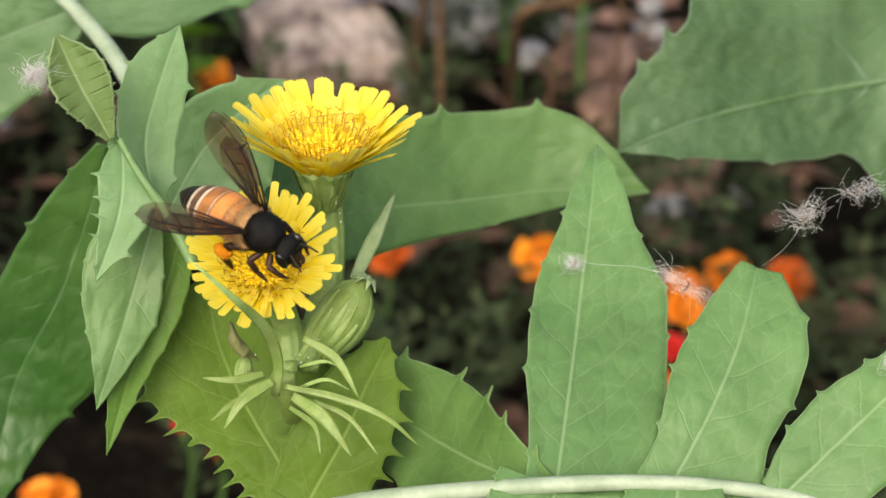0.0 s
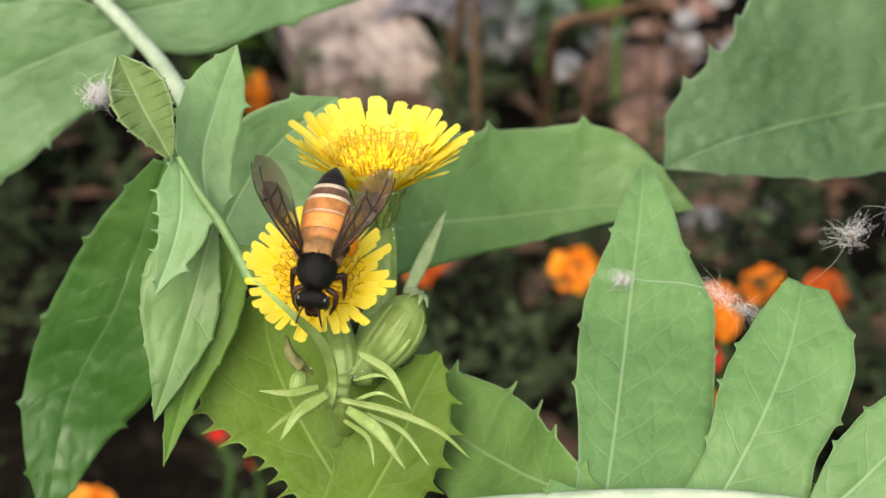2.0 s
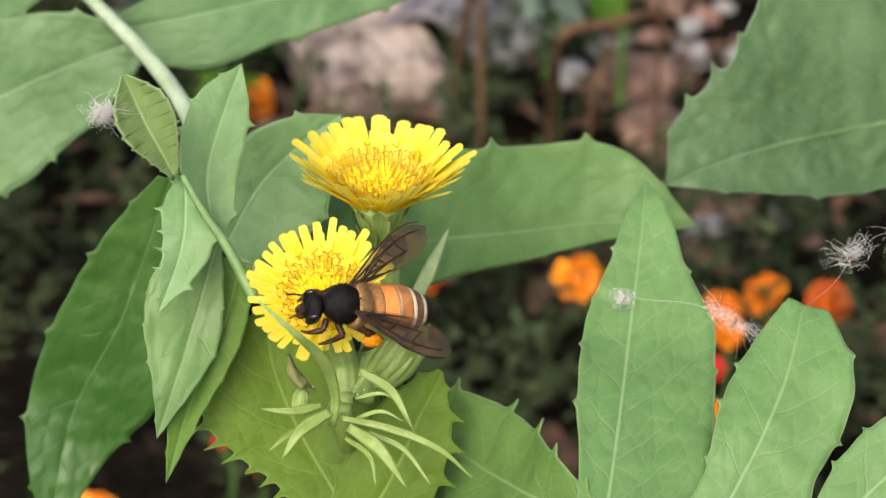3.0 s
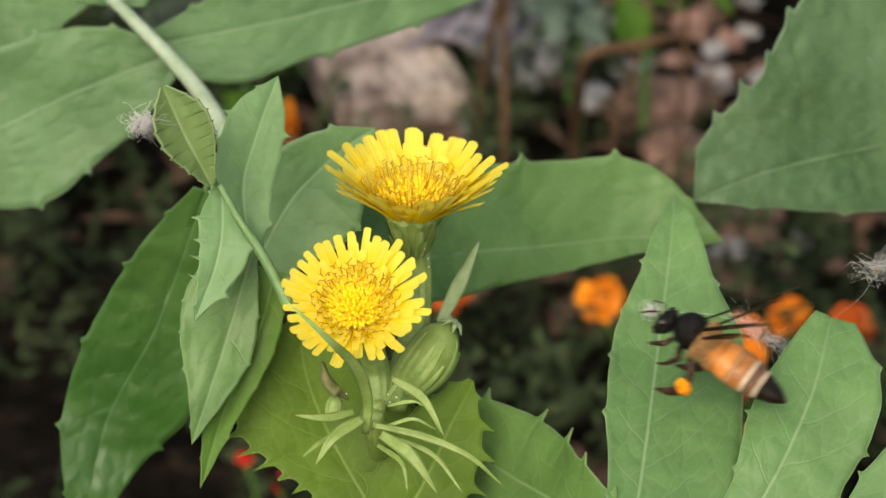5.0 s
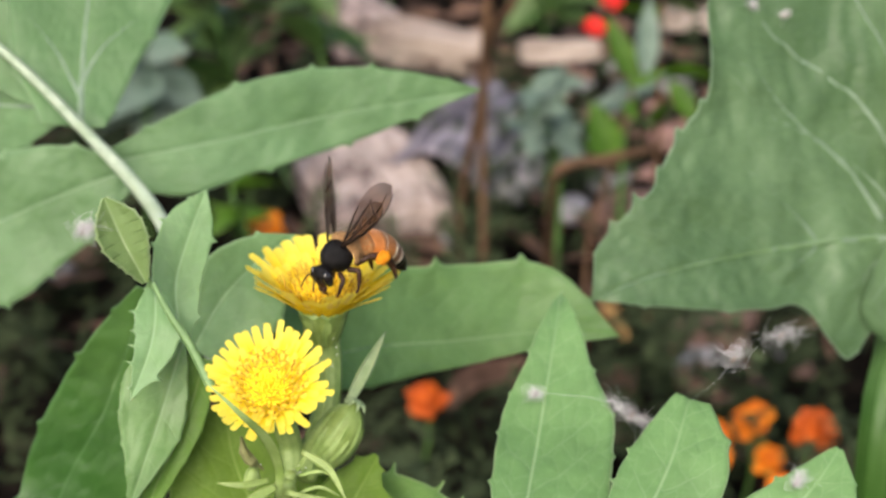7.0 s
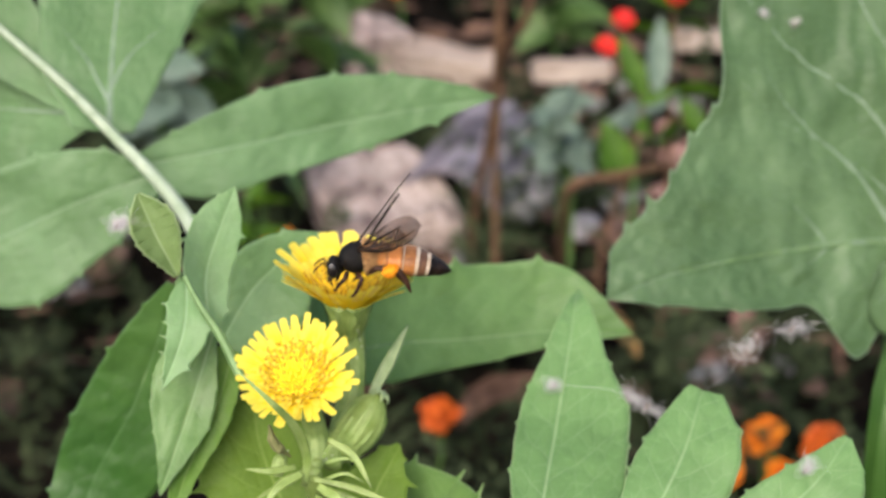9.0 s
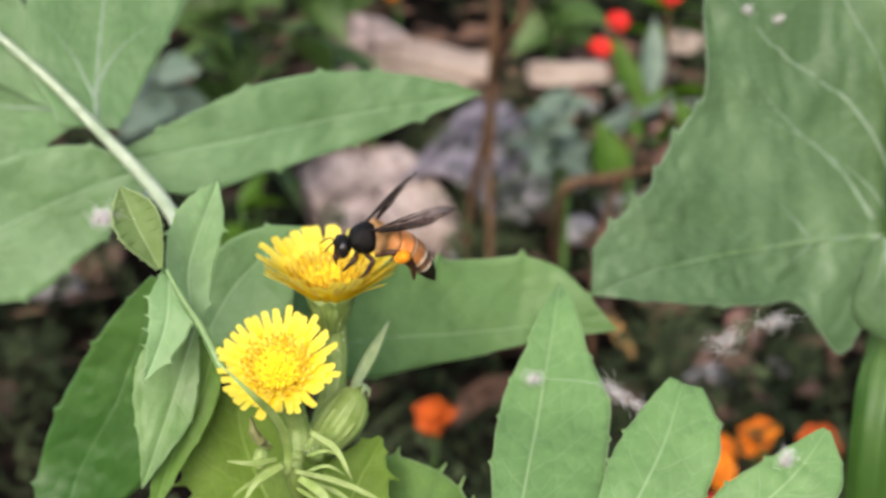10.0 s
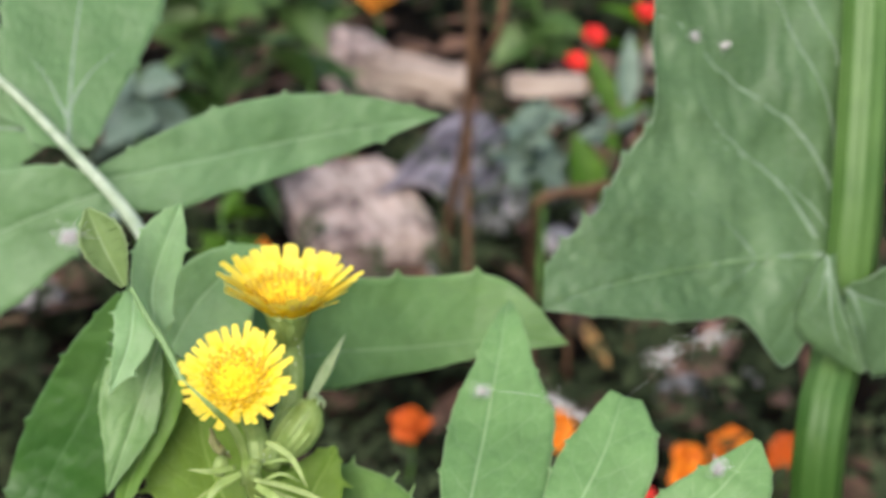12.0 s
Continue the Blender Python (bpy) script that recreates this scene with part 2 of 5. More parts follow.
PALEWOOD = plain("bleached_wood", (0.26, 0.205, 0.175), (0.42, 0.35, 0.305), 18, 0.8, 0.2, 0.5, 0.003)
PLANK = plain("weathered_wood", (0.22, 0.170, 0.142), (0.40, 0.325, 0.275), 18, 0.8, 0.2, 0.5, 0.003)
BARK = plain("grey_bark", (0.050, 0.044, 0.055), (0.25, 0.225, 0.265), 30, 0.85, 0.2, 0.7, 0.004)
CLOD = plain("clod_brown", (0.10, 0.058, 0.045), (0.24, 0.15, 0.12), 40, 0.9, 0.1, 0.6, 0.004)
PEBBLE = plain("pebble_grey", (0.16, 0.155, 0.16), (0.36, 0.345, 0.36), 60, 0.85, 0.2, 0.5, 0.002)
BRICKBIT = plain("brick_chip", (0.16, 0.085, 0.07), (0.30, 0.19, 0.165), 50, 0.9, 0.1, 0.5, 0.002)
TANLEAF = plain("tan_leaf", (0.24, 0.13, 0.045), (0.42, 0.26, 0.10), 60, 0.7, 0.2, 0.4, 0.002, through=0.1)
LITTER = plain("dry_leaf", (0.036, 0.019, 0.012), (0.13, 0.075, 0.052), 40, 0.75, 0.2, 0.4, 0.002, through=0.1)


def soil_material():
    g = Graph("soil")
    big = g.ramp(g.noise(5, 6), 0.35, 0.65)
    # tones far below bare soil: the plants' shade is put into the colour
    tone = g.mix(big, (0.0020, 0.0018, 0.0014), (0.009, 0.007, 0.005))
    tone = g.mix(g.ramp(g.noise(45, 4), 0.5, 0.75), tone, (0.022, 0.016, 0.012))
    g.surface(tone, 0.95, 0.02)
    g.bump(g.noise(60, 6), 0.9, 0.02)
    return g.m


def stone_material():
    g = Graph("pale_stone")
    tone = g.mix(g.ramp(g.noise(30, 6, 0.65), 0.32, 0.66), (0.15, 0.110, 0.104), (0.45, 0.37, 0.335))
    tone = g.mix(g.math("MULTIPLY", g.ramp(g.noise(140, 4), 0.48, 0.72), 0.55), tone, (0.16, 0.105, 0.10))
    streak = g.n("Mapping")
    streak.inputs["Scale"].default_value = (60, 9, 60)
    g.put(streak.inputs["Vector"], g.n("TexCoord").outputs["Object"])
    lines = g.noise(1.0, 3, 0.6, streak.outputs[0])
    crack = g.ramp(g.math("ABSOLUTE", g.math("SUBTRACT", lines, 0.5)), 0.035, 0.008)
    tone = g.mix(g.math("MULTIPLY", crack, 0.7), tone, (0.05, 0.03, 0.026))
    g.surface(tone, 0.88, 0.2)
    g.bump(g.math("SUBTRACT", g.noise(90, 5), crack), 0.6, 0.004)
    return g.m


STONE = stone_material()
SOIL = soil_material()


def wing_material():
    g = Graph("wing_membrane")
    uv = g.n("UVMap", uv_map="blade").outputs[0]
    sep = g.n("SeparateXYZ")
    g.put(sep.inputs[0], uv)
    tone = g.mix(g.ramp(g.noise(500, 3), 0.3, 0.7), (0.016, 0.009, 0.006), (0.080, 0.036, 0.015))
    g.surface(tone, 0.24, 0.5)
    g.bump(g.noise(420, 3), 0.6, 0.0006)
    clear = g.n("BsdfTransparent")
    mx = g.n("MixShader")
    dens = g.ramp(g.math("ADD", g.math("MULTIPLY", sep.outputs[0], 0.6), g.math("MULTIPLY", sep.outputs[1], 0.6)), 0.02, 0.90, 0.26, 0.72)
    g.put(mx.inputs[0], dens)
    g.t.links.new(clear.outputs[0], mx.inputs[1])
    g.t.links.new(g.bsdf.outputs[0], mx.inputs[2])
    g.t.links.new(mx.outputs[0], g.out.inputs[0])
    return g.m


WING = wing_material()


# ---- shapes ----
def mesh_of(name, verts, faces, material, uvs=None, smooth=True):
    me = bpy.data.meshes.new(name)
    me.from_pydata([tuple(float(c) for c in v) for v in verts], [], faces)
    me.materials.append(material)
    if uvs is not None:
        layer = me.uv_layers.new(name="blade")
        for loop in me.loops:
            layer.data[loop.index].uv = uvs[loop.vertex_index]
    for p in me.polygons:
        p.use_smooth = smooth
    me.update()
    return me


def part(name, me, parent, label="", kind=""):
    ob = new(name, me)
    ob.parent = parent
    if parent is not None:
        ob.matrix_parent_inverse = parent.matrix_world.inverted()
    return tagged(ob, label, kind=kind)


def thing(name, at, label, category, group=""):
    ob = new(name)
    ob.empty_display_size = 0.01
    ob.location = Vector(at) * MM
    bpy.context.view_layer.update()
    return tagged(ob, label, category, group)


def spline(pts, n):
    """n+1 places along a smooth line through pts, evenly by length."""
    p = np.array(pts, float)
    if len(p) == 2:
        return p[0] + (p[1] - p[0]) * np.linspace(0, 1, n + 1)[:, None]
    q = np.vstack([2 * p[0] - p[1], p, 2 * p[-1] - p[-2]])
    fine = []
    for i in range(1, len(q) - 2):
        a, b, c, d = q[i - 1], q[i], q[i + 1], q[i + 2]
        for k in np.linspace(0, 1, 24, endpoint=False):
            fine.append(0.5 * (2 * b + (c - a) * k + (2 * a - 5 * b + 4 * c - d) * k * k + (3 * b - a - 3 * c + d) * k**3))
    fine = np.array(fine + [p[-1]])
    run = np.r_[0, np.cumsum(np.linalg.norm(np.diff(fine, axis=0), axis=1))]
    want = np.linspace(0, run[-1], n + 1)
    return np.stack([np.interp(want, run, fine[:, k]) for k in range(3)], 1)


def tube_data(pts, radii, sides=10, n=None, squash=1.0, ribs=0):
    """Vertices and faces of a tapered tube with rounded ends along pts (any unit)."""
    n = n or max(8, 6 * len(pts))
    line = spline(pts, n)
    r = np.interp(np.linspace(0, 1, n + 1), np.linspace(0, 1, len(radii)), radii)
    tan = np.gradient(line, axis=0)
    tan /= np.linalg.norm(tan, axis=1)[:, None] + 1e-12
    ref = np.array([0.3, 0.2, 0.93]) if abs(tan[0] @ np.array([0.3, 0.2, 0.93])) < 0.9 else np.array([1.0, 0, 0])
    verts, faces = [], []
    for k in range(n + 1):
        u = np.cross(tan[k], ref)
        u /= np.linalg.norm(u) + 1e-12
        v = np.cross(tan[k], u)
        ref = np.cross(u, tan[k])
        for a in range(sides):
            w = 2 * math.pi * a / sides
            rr = r[k] * (1 + 0.05 * math.cos(ribs * w)) if ribs else r[k]
            verts.append(line[k] + rr * (math.cos(w) * u + squash * math.sin(w) * v))
    for k in range(n):
        for a in range(sides):
            b = (a + 1) % sides
            faces.append((k * sides + a, k * sides + b, (k + 1) * sides + b, (k + 1) * sides + a))
    for k, flip in ((0, True), (n, False)):
        verts.append(line[k] + tan[k] * r[k] * (0.5 if k else -0.5))
        e = len(verts) - 1
        for a in range(sides):
            b = (a + 1) % sides
            f = (k * sides + a, k * sides + b, e)
            faces.append(f[::-1] if flip else f)
    return verts, faces


def joined(pieces):
    verts, faces = [], []
    for v, f in pieces:
        o = len(verts)
        verts += list(v)
        faces += [tuple(i + o for i in q) for q in f]
    return verts, faces


def tube(name, pts, radii, material, parent, label="", sides=10, n=None, kind=""):
    v, f = tube_data(np.array(pts, float) * MM, np.array(radii) * MM, sides, n)
    return part(name, mesh_of(name, v, f, material), parent, label, kind)


def smooth_widths(w, s):
    """A soft curve through evenly spaced widths."""
    p = spline([(i, v, 0) for i, v in enumerate(w)], 160)
    return np.maximum(np.interp(s * (len(w) - 1), p[:, 0], p[:, 1]), 0.0)


BLADES = [0]


def blade(parent, mid, left, right, normal, teeth=(4, 4, 0.4), cup=0.10, young=False, wave=0.9, mat=None, fan=()):
    """A leaf blade or lobe: a midline, the half widths along it, and a margin with spiny teeth. Millimetres."""
    BLADES[0] += 1
    seed = BLADES[0]
    n, m = 150, 9 if max(list(left) + list(right)) < 25 else 42
    line = spline(mid, n)
    tan = np.gradient(line, axis=0)
    tan /= np.linalg.norm(tan, axis=1)[:, None]
    nrm = np.array(normal, float)
    s = np.linspace(0, 1, n + 1)
    wl, wr = smooth_widths(left, s), smooth_widths(right, s)
    even_l, even_r = wl.copy(), wr.copy()

    def spikes(count, shift, amp):
        ph = s * count + shift + 0.18 * np.sin(s * 9 + seed)
        fr = np.abs(2 * (ph - np.floor(ph)) - 1)
        sharp = 5 if amp > 1 else 14
        return amp * (fr**sharp * (2.1 if amp > 1 else 2.4) - 0.2) + 0.05 * np.sin(s * 47 + seed)

    fade = np.clip(np.minimum(s * 8, (1 - s) * 6), 0, 1)
    wl = np.where(wl > 0.3, np.maximum(wl + spikes(teeth[0], 0.3, teeth[2]) * fade, 0.05), wl)
    wr = np.where(wr > 0.3, np.maximum(wr + spikes(teeth[1], 0.55, teeth[-1]) * fade, 0.05), wr)
    verts, uvs, sizes, faces = [], [], [], []
    run = float(np.linalg.norm(np.diff(line, axis=0), axis=1).sum())
    for k in range(n + 1):
        side = np.cross(nrm, tan[k])
        side /= np.linalg.norm(side)
        up = np.cross(tan[k], side)
        for j in range(-m, m + 1):
            c = j / m
            w = wl[k] if c > 0 else wr[k]
            p = line[k] + side * (c * w)
            lift = cup * (even_l[k] if c > 0 else even_r[k]) * (abs(c) ** 1.7) * (0.6 + 0.4 * math.sin(seed * 1.7))
            lift += wave * noise.noise(Vector((p[0] * 0.11 + seed, p[1] * 0.11, p[2] * 0.11)))
            lift += 0.25 * wave * noise.noise(Vector((p[0] * 0.4 + seed, p[1] * 0.4, p[2] * 0.4)))
            lift -= 0.22 * math.exp(-((c * w) / 0.5) ** 2)
            verts.append((p + up * lift) * MM)
            uvs.append((s[k], c * 0.5 + 0.5))
            sizes.append((s[k] * run + seed * 37.0, c * w))
    q = 2 * m + 1
    for k in range(n):
        for j in range(q - 1):
            faces.append((k * q + j, (k + 1) * q + j, (k + 1) * q + j + 1, k * q + j + 1))
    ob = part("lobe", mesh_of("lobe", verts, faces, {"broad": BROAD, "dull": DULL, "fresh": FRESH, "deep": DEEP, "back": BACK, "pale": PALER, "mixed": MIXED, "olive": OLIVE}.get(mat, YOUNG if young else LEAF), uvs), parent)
    layer = ob.data.uv_layers.new(name="size")
    for loop in ob.data.loops:
        layer.data[loop.index].uv = sizes[loop.vertex_index]
    mod = ob.modifiers.new("thickness", "SOLIDIFY")
    mod.thickness, mod.offset = 0.28 * MM, 0
    grid = np.array([tuple(v) for v in verts]).reshape(n + 1, q, 3)

    def on_blade(u, c):
        a, b = min(u * n, n - 0.001), min((c + 1) * m, 2 * m - 0.001)
        i, j = int(a), int(b)
        a, b = a - i, b - j
        return (grid[i, j] * (1 - a) + grid[i + 1, j] * a) * (1 - b) + (grid[i, j + 1] * (1 - a) + grid[i + 1, j + 1] * a) * b

    def taper(u):
        return float(np.interp(u, (0, 0.25, 0.5, 0.75, 1), (1, 0.55, 0.36, 0.24, 0.12)))

    for r0, path in fan:
        way = spline([(u, c, 0) for u, c in path], 30)
        v, f = tube_data([on_blade(u, c) + nrm * MM * (0.12 - 0.62 * r0 * taper(k / 30)) for k, (u, c, _) in enumerate(way)], np.array([r0, r0 * 0.55, r0 * 0.36, r0 * 0.24, r0 * 0.12]) * MM, 14, 30)
        part("vein", mesh_of("vein", v, f, VEIN), parent)
    return ob


def leaf_rib(plant, pts, r0, r1, label):
    return tube("leaf", pts, [r0, (r0 + r1) / 2, r1], RIB if max(r0, r1) > 1.0 else RIBGREEN, plant, label, 10, 40)


def stem(plant, pts, r_top, r_foot):
    v, f = tube_data(np.array(pts, float) * MM, np.array([r_top, r_top, r_top, (r_top + r_foot) / 2, r_foot]) * MM, 40, 60, 1.0, 9)
    return part("stem", mesh_of("stem", v, f, RIBBED), plant, "ribbed green hollow stem")


def stalk(plant, pts, r0, r1):
    v, f = tube_data(np.array(pts, float) * MM, np.array([r0, r1, r1]) * MM, 40, 24, 1.0, 10)
    return part("flower_stalk", mesh_of("flower_stalk", v, f, BUDPALE), plant)


def turn_to(axis):
    return Vector(axis).normalized().to_track_quat("Z", "Y").to_matrix().to_4x4()


def petal_mesh(length, width, lift, curl, material, under=None):
    """A strap-shaped ray floret with a square, five-toothed tip, lying along x. under: the material of its dull stripe along its back."""
    n, cols = 9, 9
    verts, uvs, faces = [], [], []
    for sheet, wide, first in ((0, 1.0, 0), (1, 0.4, 5))[: 2 if under else 1]:
        o = len(verts)
        for k in range(first, n + 1):
            s = k / n * (0.97 if sheet else 1.0)
            w = width * wide * (0.40 + 0.60 * min(1, s * 1.9) ** 0.8) * (1 - 0.06 * max(0, s - 0.8) / 0.2)
            for j in range(cols):
                c = j / (cols - 1) * 2 - 1
                x = length * s
                if k == n:
                    x -= min(length * 0.06, width * 0.09) * (j % 2) + width * 0.2 * abs(c) ** 3
                z = length * (lift * s + curl * s * s) - 0.16 * width * (1 - (c * wide) ** 2) * (1 - 0.6 * s) + 0.03 * width * math.cos(c * wide * 9.4) - 0.06 * sheet
                verts.append((x * MM, c * w / 2 * MM, z * MM))
                uvs.append((s, c * 0.5 + 0.5))
        for k in range(n - first):
            for j in range(cols - 1):
                a = o + k * cols + j
                f = (a, a + cols, a + cols + 1, a + 1)
                faces.append(f if sheet else f[::-1])
    me = mesh_of("petal", verts, faces, material, uvs)
    if under:
        me.materials.append(under)
        for i, poly in enumerate(me.polygons):
            poly.material_index = int(i >= n * (cols - 1))
    return me


def flower_head(plant, at, axis, radius, outer, label, height, wide, seed):
    """A sow thistle head: green involucre, strap florets that shorten and rise towards the middle, amber styles between. height: how far the rim stands over the cup."""
    m = Matrix.Translation(Vector(at) * MM) @ turn_to(axis)
    rnd = random.Random(seed)
    r_in = radius * 0.34
    depth = radius * 0.5
    rings, sides = 10, 44
    verts, faces = [], []
    for k in range(rings + 1):
        s = k / rings
        r = r_in * (0.52 + 0.46 * s**1.5)
        for a in range(sides):
            w = 2 * math.pi * a / sides
            rr = r * (1 + 0.06 * math.cos(w * 11))
            verts.append((rr * math.cos(w) * MM, rr * math.sin(w) * MM, (-depth * (1 - s) - 0.2) * MM))
    for k in range(rings):
        for a in range(sides):
            b = (a + 1) % sides
            faces.append((k * sides + a, k * sides + b, (k + 1) * sides + b, (k + 1) * sides + a))
    faces.append(tuple(range(sides))[::-1])
    faces.append(tuple(rings * sides + a for a in range(sides)))
    head = part("flower_head", mesh_of("flower_head", verts, faces, BUDPALE), plant, label)
    head.matrix_world = m
    bpy.context.view_layer.update()
    # every floret reaches up to the rim of the cup, so that it looks filled; the outer ones lie back furthest
    total = int(outer * 4.6)
    kinds = {}
    for i in range(total):
        q = math.sqrt((i + 0.5) / total)
        if q < 0.30:
            continue
        span = radius * min(1.0, q / 0.92) ** 1.5 * rnd.uniform(0.90, 1.04) - r_in * q
        rise = height * (0.50 + 0.50 * min(1.0, max(0.0, (q - 0.55) / 0.35))) * rnd.uniform(0.94, 1.04)
        rank = round(math.hypot(span, rise) / 0.7)
        key = (rank, i % 3, q > 0.8)
        if key not in kinds:
            kinds[key] = petal_mesh(rank * 0.7, wide * min(1.0, 0.36 + 0.07 * rank) * (1.0, 0.88, 1.08)[i % 3], 0.0, (-0.03, -0.08, 0.03)[i % 3], PETAL, PETALBACK if q > 0.8 else None)
        ob = part("petal", kinds[key], head)
        ob.matrix_world = m @ Matrix.Rotation(i * 2.39996 + rnd.uniform(-0.06, 0.06), 4, "Z") @ Matrix.Translation((r_in * q * 0.95 * MM, 0, 0.1 * MM)) @ Matrix.Rotation(-math.atan2(rise, span), 4, "Y") @ Matrix.Rotation(rnd.uniform(-0.14, 0.14), 4, "X")
    # unopened florets in the middle and the forked styles between the short ones
    short, styles = [], []
    for i in range(110):
        q = math.sqrt(i / 110) * 0.5
        a = i * 2.39996
        out = np.array([math.cos(a), math.sin(a), 0])
        base = out * r_in * q
        tip = out * radius * q * 0.8 + np.array([rnd.uniform(-0.12, 0.12), rnd.uniform(-0.12, 0.12), height * rnd.uniform(0.46, 0.54)])
        short.append(tube_data(np.array([base, (base + tip) / 2, tip]) * MM, np.array([0.26, 0.36, 0.22]) * MM, 6, 4))
    for i in range(96):
        q = 0.14 + 0.48 * math.sqrt((i + 0.5) / 96)
        a = i * 2.39996 + 0.7
        out = np.array([math.cos(a), math.sin(a), 0])
        side = np.array([-out[1], out[0], 0])
        base = out * radius * q * 0.8 + np.array([0, 0, height * 0.3])
        tip = out * radius * q * 0.95 + np.array([0, 0, height * rnd.uniform(0.56, 0.70)])
        for fork in (-1, 1):
            bend = side * fork * rnd.uniform(0.2, 0.6) + out * rnd.uniform(-0.3, 0.5) + np.array([0, 0, rnd.uniform(-0.1, 0.35)])
            styles.append(tube_data(np.array([base, (base + tip) / 2, tip, tip + bend]) * MM, np.array([0.06, 0.06, 0.075, 0.055]) * MM, 5, 8))
    for name, pieces, material in (("disc", short, FLORET), ("pistil", styles, STAMEN)):
        v, f = joined(pieces)
        ob = part(name, mesh_of(name, v, f, material), head, kind="stuff")
        ob.matrix_world = m
    # narrow green bracts round the cup, the outer ones shorter
    for i in range(24):
        reach = (1.06, 0.84, 0.5)[i % 3]
        ob = part("bract", petal_mesh(depth * reach, 1.25, 0.04, 0.03, BUDPALE if i % 3 == 1 else BUDGREEN), head)
        ob.matrix_world = m @ Matrix.Rotation(2 * math.pi * i / 24, 4, "Z") @ Matrix.Translation((r_in * (0.53 + 0.03 * (i % 3)) * MM, 0, -depth * MM)) @ Matrix.Rotation(radians(-75), 4, "Y") @ Matrix.Rotation(math.pi, 4, "X")
    return head


def bud(plant, pts, r):
    """A closed bud: a ribbed pear of overlapping green bracts with a small pointed top."""
    line = spline(pts, 14)
    prof = [0.55, 0.66, 0.76, 0.85, 0.92, 0.97, 1.0, 1.0, 0.99, 0.96, 0.92, 0.85, 0.73, 0.50, 0.12]
    verts, faces, sides = [], [], 24
    ax = line[-1] - line[0]
    ax /= np.linalg.norm(ax)
    u = np.cross(ax, (0.2, 1, 0.1))
    u /= np.linalg.norm(u)
    v = np.cross(ax, u)
    for k in range(15):
        for a in range(sides):
            w = 2 * math.pi * a / sides
            rr = r * prof[k] * (1 + 0.07 * abs(math.cos(6.5 * w + k * 0.06)) - 0.04)
            verts.append((line[k] + rr * (math.cos(w) * u + math.sin(w) * v)) * MM)
    for k in range(14):
        for a in range(sides):
            b = (a + 1) % sides
            faces.append((k * sides + a, k * sides + b, (k + 1) * sides + b, (k + 1) * sides + a))
    faces += [tuple(range(sides))[::-1], tuple(14 * sides + a for a in range(sides))]
    body = part("bud", mesh_of("bud", verts, faces, BUDGREEN), plant, "closed pale green flower bud")
    # overlapping bracts pressed to the bud
    span = np.linalg.norm(line[-1] - line[0])
    for i in range(15):
        w0 = 2 * math.pi * i / 15
        reach = (1.0, 0.8, 0.62)[i % 3]
        bv, bf = [], []
        for k in range(9):
            s = k / 8 * reach
            kk = min(13.99, s * 14)
            p = line[int(kk)] + (line[int(kk) + 1] - line[int(kk)]) * (kk - int(kk))
            rad = r * (prof[int(kk)] + (prof[int(kk) + 1] - prof[int(kk)]) * (kk - int(kk)))
            for c, h in ((-1, 0.0), (0, 0.13), (1, 0.0)):
                w = w0 + c * 0.24 * (1 - 0.85 * (k / 8) ** 2)
                bv.append((p + (rad * (1 + h) + 0.03) * (math.cos(w) * u + math.sin(w) * v)) * MM)
        for k in range(8):
            for j in range(2):
                a = k * 3 + j
                bf.append((a, a + 1, a + 4, a + 3))
        part("bract", mesh_of("bract", bv, bf, BUDPALE), body)
    # the pinched top: small pointed tips round a whitish eye
    for i in range(7):
        w = 2 * math.pi * i / 7
        out = math.cos(w) * u + math.sin(w) * v
        tip = line[-1] + out * r * 0.62 - ax * r * 0.12
        pv, pf = tube_data(np.array([line[-1] + ax * r * 0.04, line[-1] + out * r * 0.34 + ax * r * 0.14, tip]) * MM, np.array([0.10, 0.13, 0.03]) * r * MM, 6, 8, 0.5)
        part("bract_tip", mesh_of("bract_tip", pv, pf, PALEBRACT), body)
    return body


def bract(plant, pts, w, material=None):
    """A narrow pointed bract, keeled along its back."""
    n = 20
    line = spline(pts, n)
    tan = np.gradient(line, axis=0)
    tan /= np.linalg.norm(tan, axis=1)[:, None]
    verts, faces = [], []
    for k in range(n + 1):
        s = k / n
        ww = w * min(1.0, 0.55 + 1.2 * s) * (1 - s**2.2) + 0.05
        side = np.cross(tan[k], (0, -0.87, 0.5))
        side /= np.linalg.norm(side)
        up = np.cross(side, tan[k])
        for c, h in ((-1, 0.22), (-0.5, 0.03), (0, -0.10), (0.5, 0.03), (1, 0.22), (0, -0.36)):
            verts.append((line[k] + side * ww * c + up * ww * h) * MM)
    for k in range(n):
        for j in range(6):
            b = (j + 1) % 6
            faces.append((k * 6 + j, k * 6 + b, (k + 1) * 6 + b, (k + 1) * 6 + j))
    faces += [tuple(range(6))[::-1], tuple(n * 6 + j for j in range(6))]
    return part("bract", mesh_of("bract", verts, faces, material or BUDGREEN), plant)


def withered(plant, pts, r):
    """A shrivelled, papery brown bract."""
    v, f = tube_data(np.array(pts, float) * MM, np.array([r * 0.4, r, r * 0.8, r * 0.3]) * MM, 14, 20, 0.45)
    v = [tuple(Vector(c) + noise.noise_vector(Vector(c) * 700) * 0.0005) for c in v]
    return part("withered_bract", mesh_of("withered_bract", v, f, HUSK), plant, "papery dry brown bract")


TUFTS = [0]


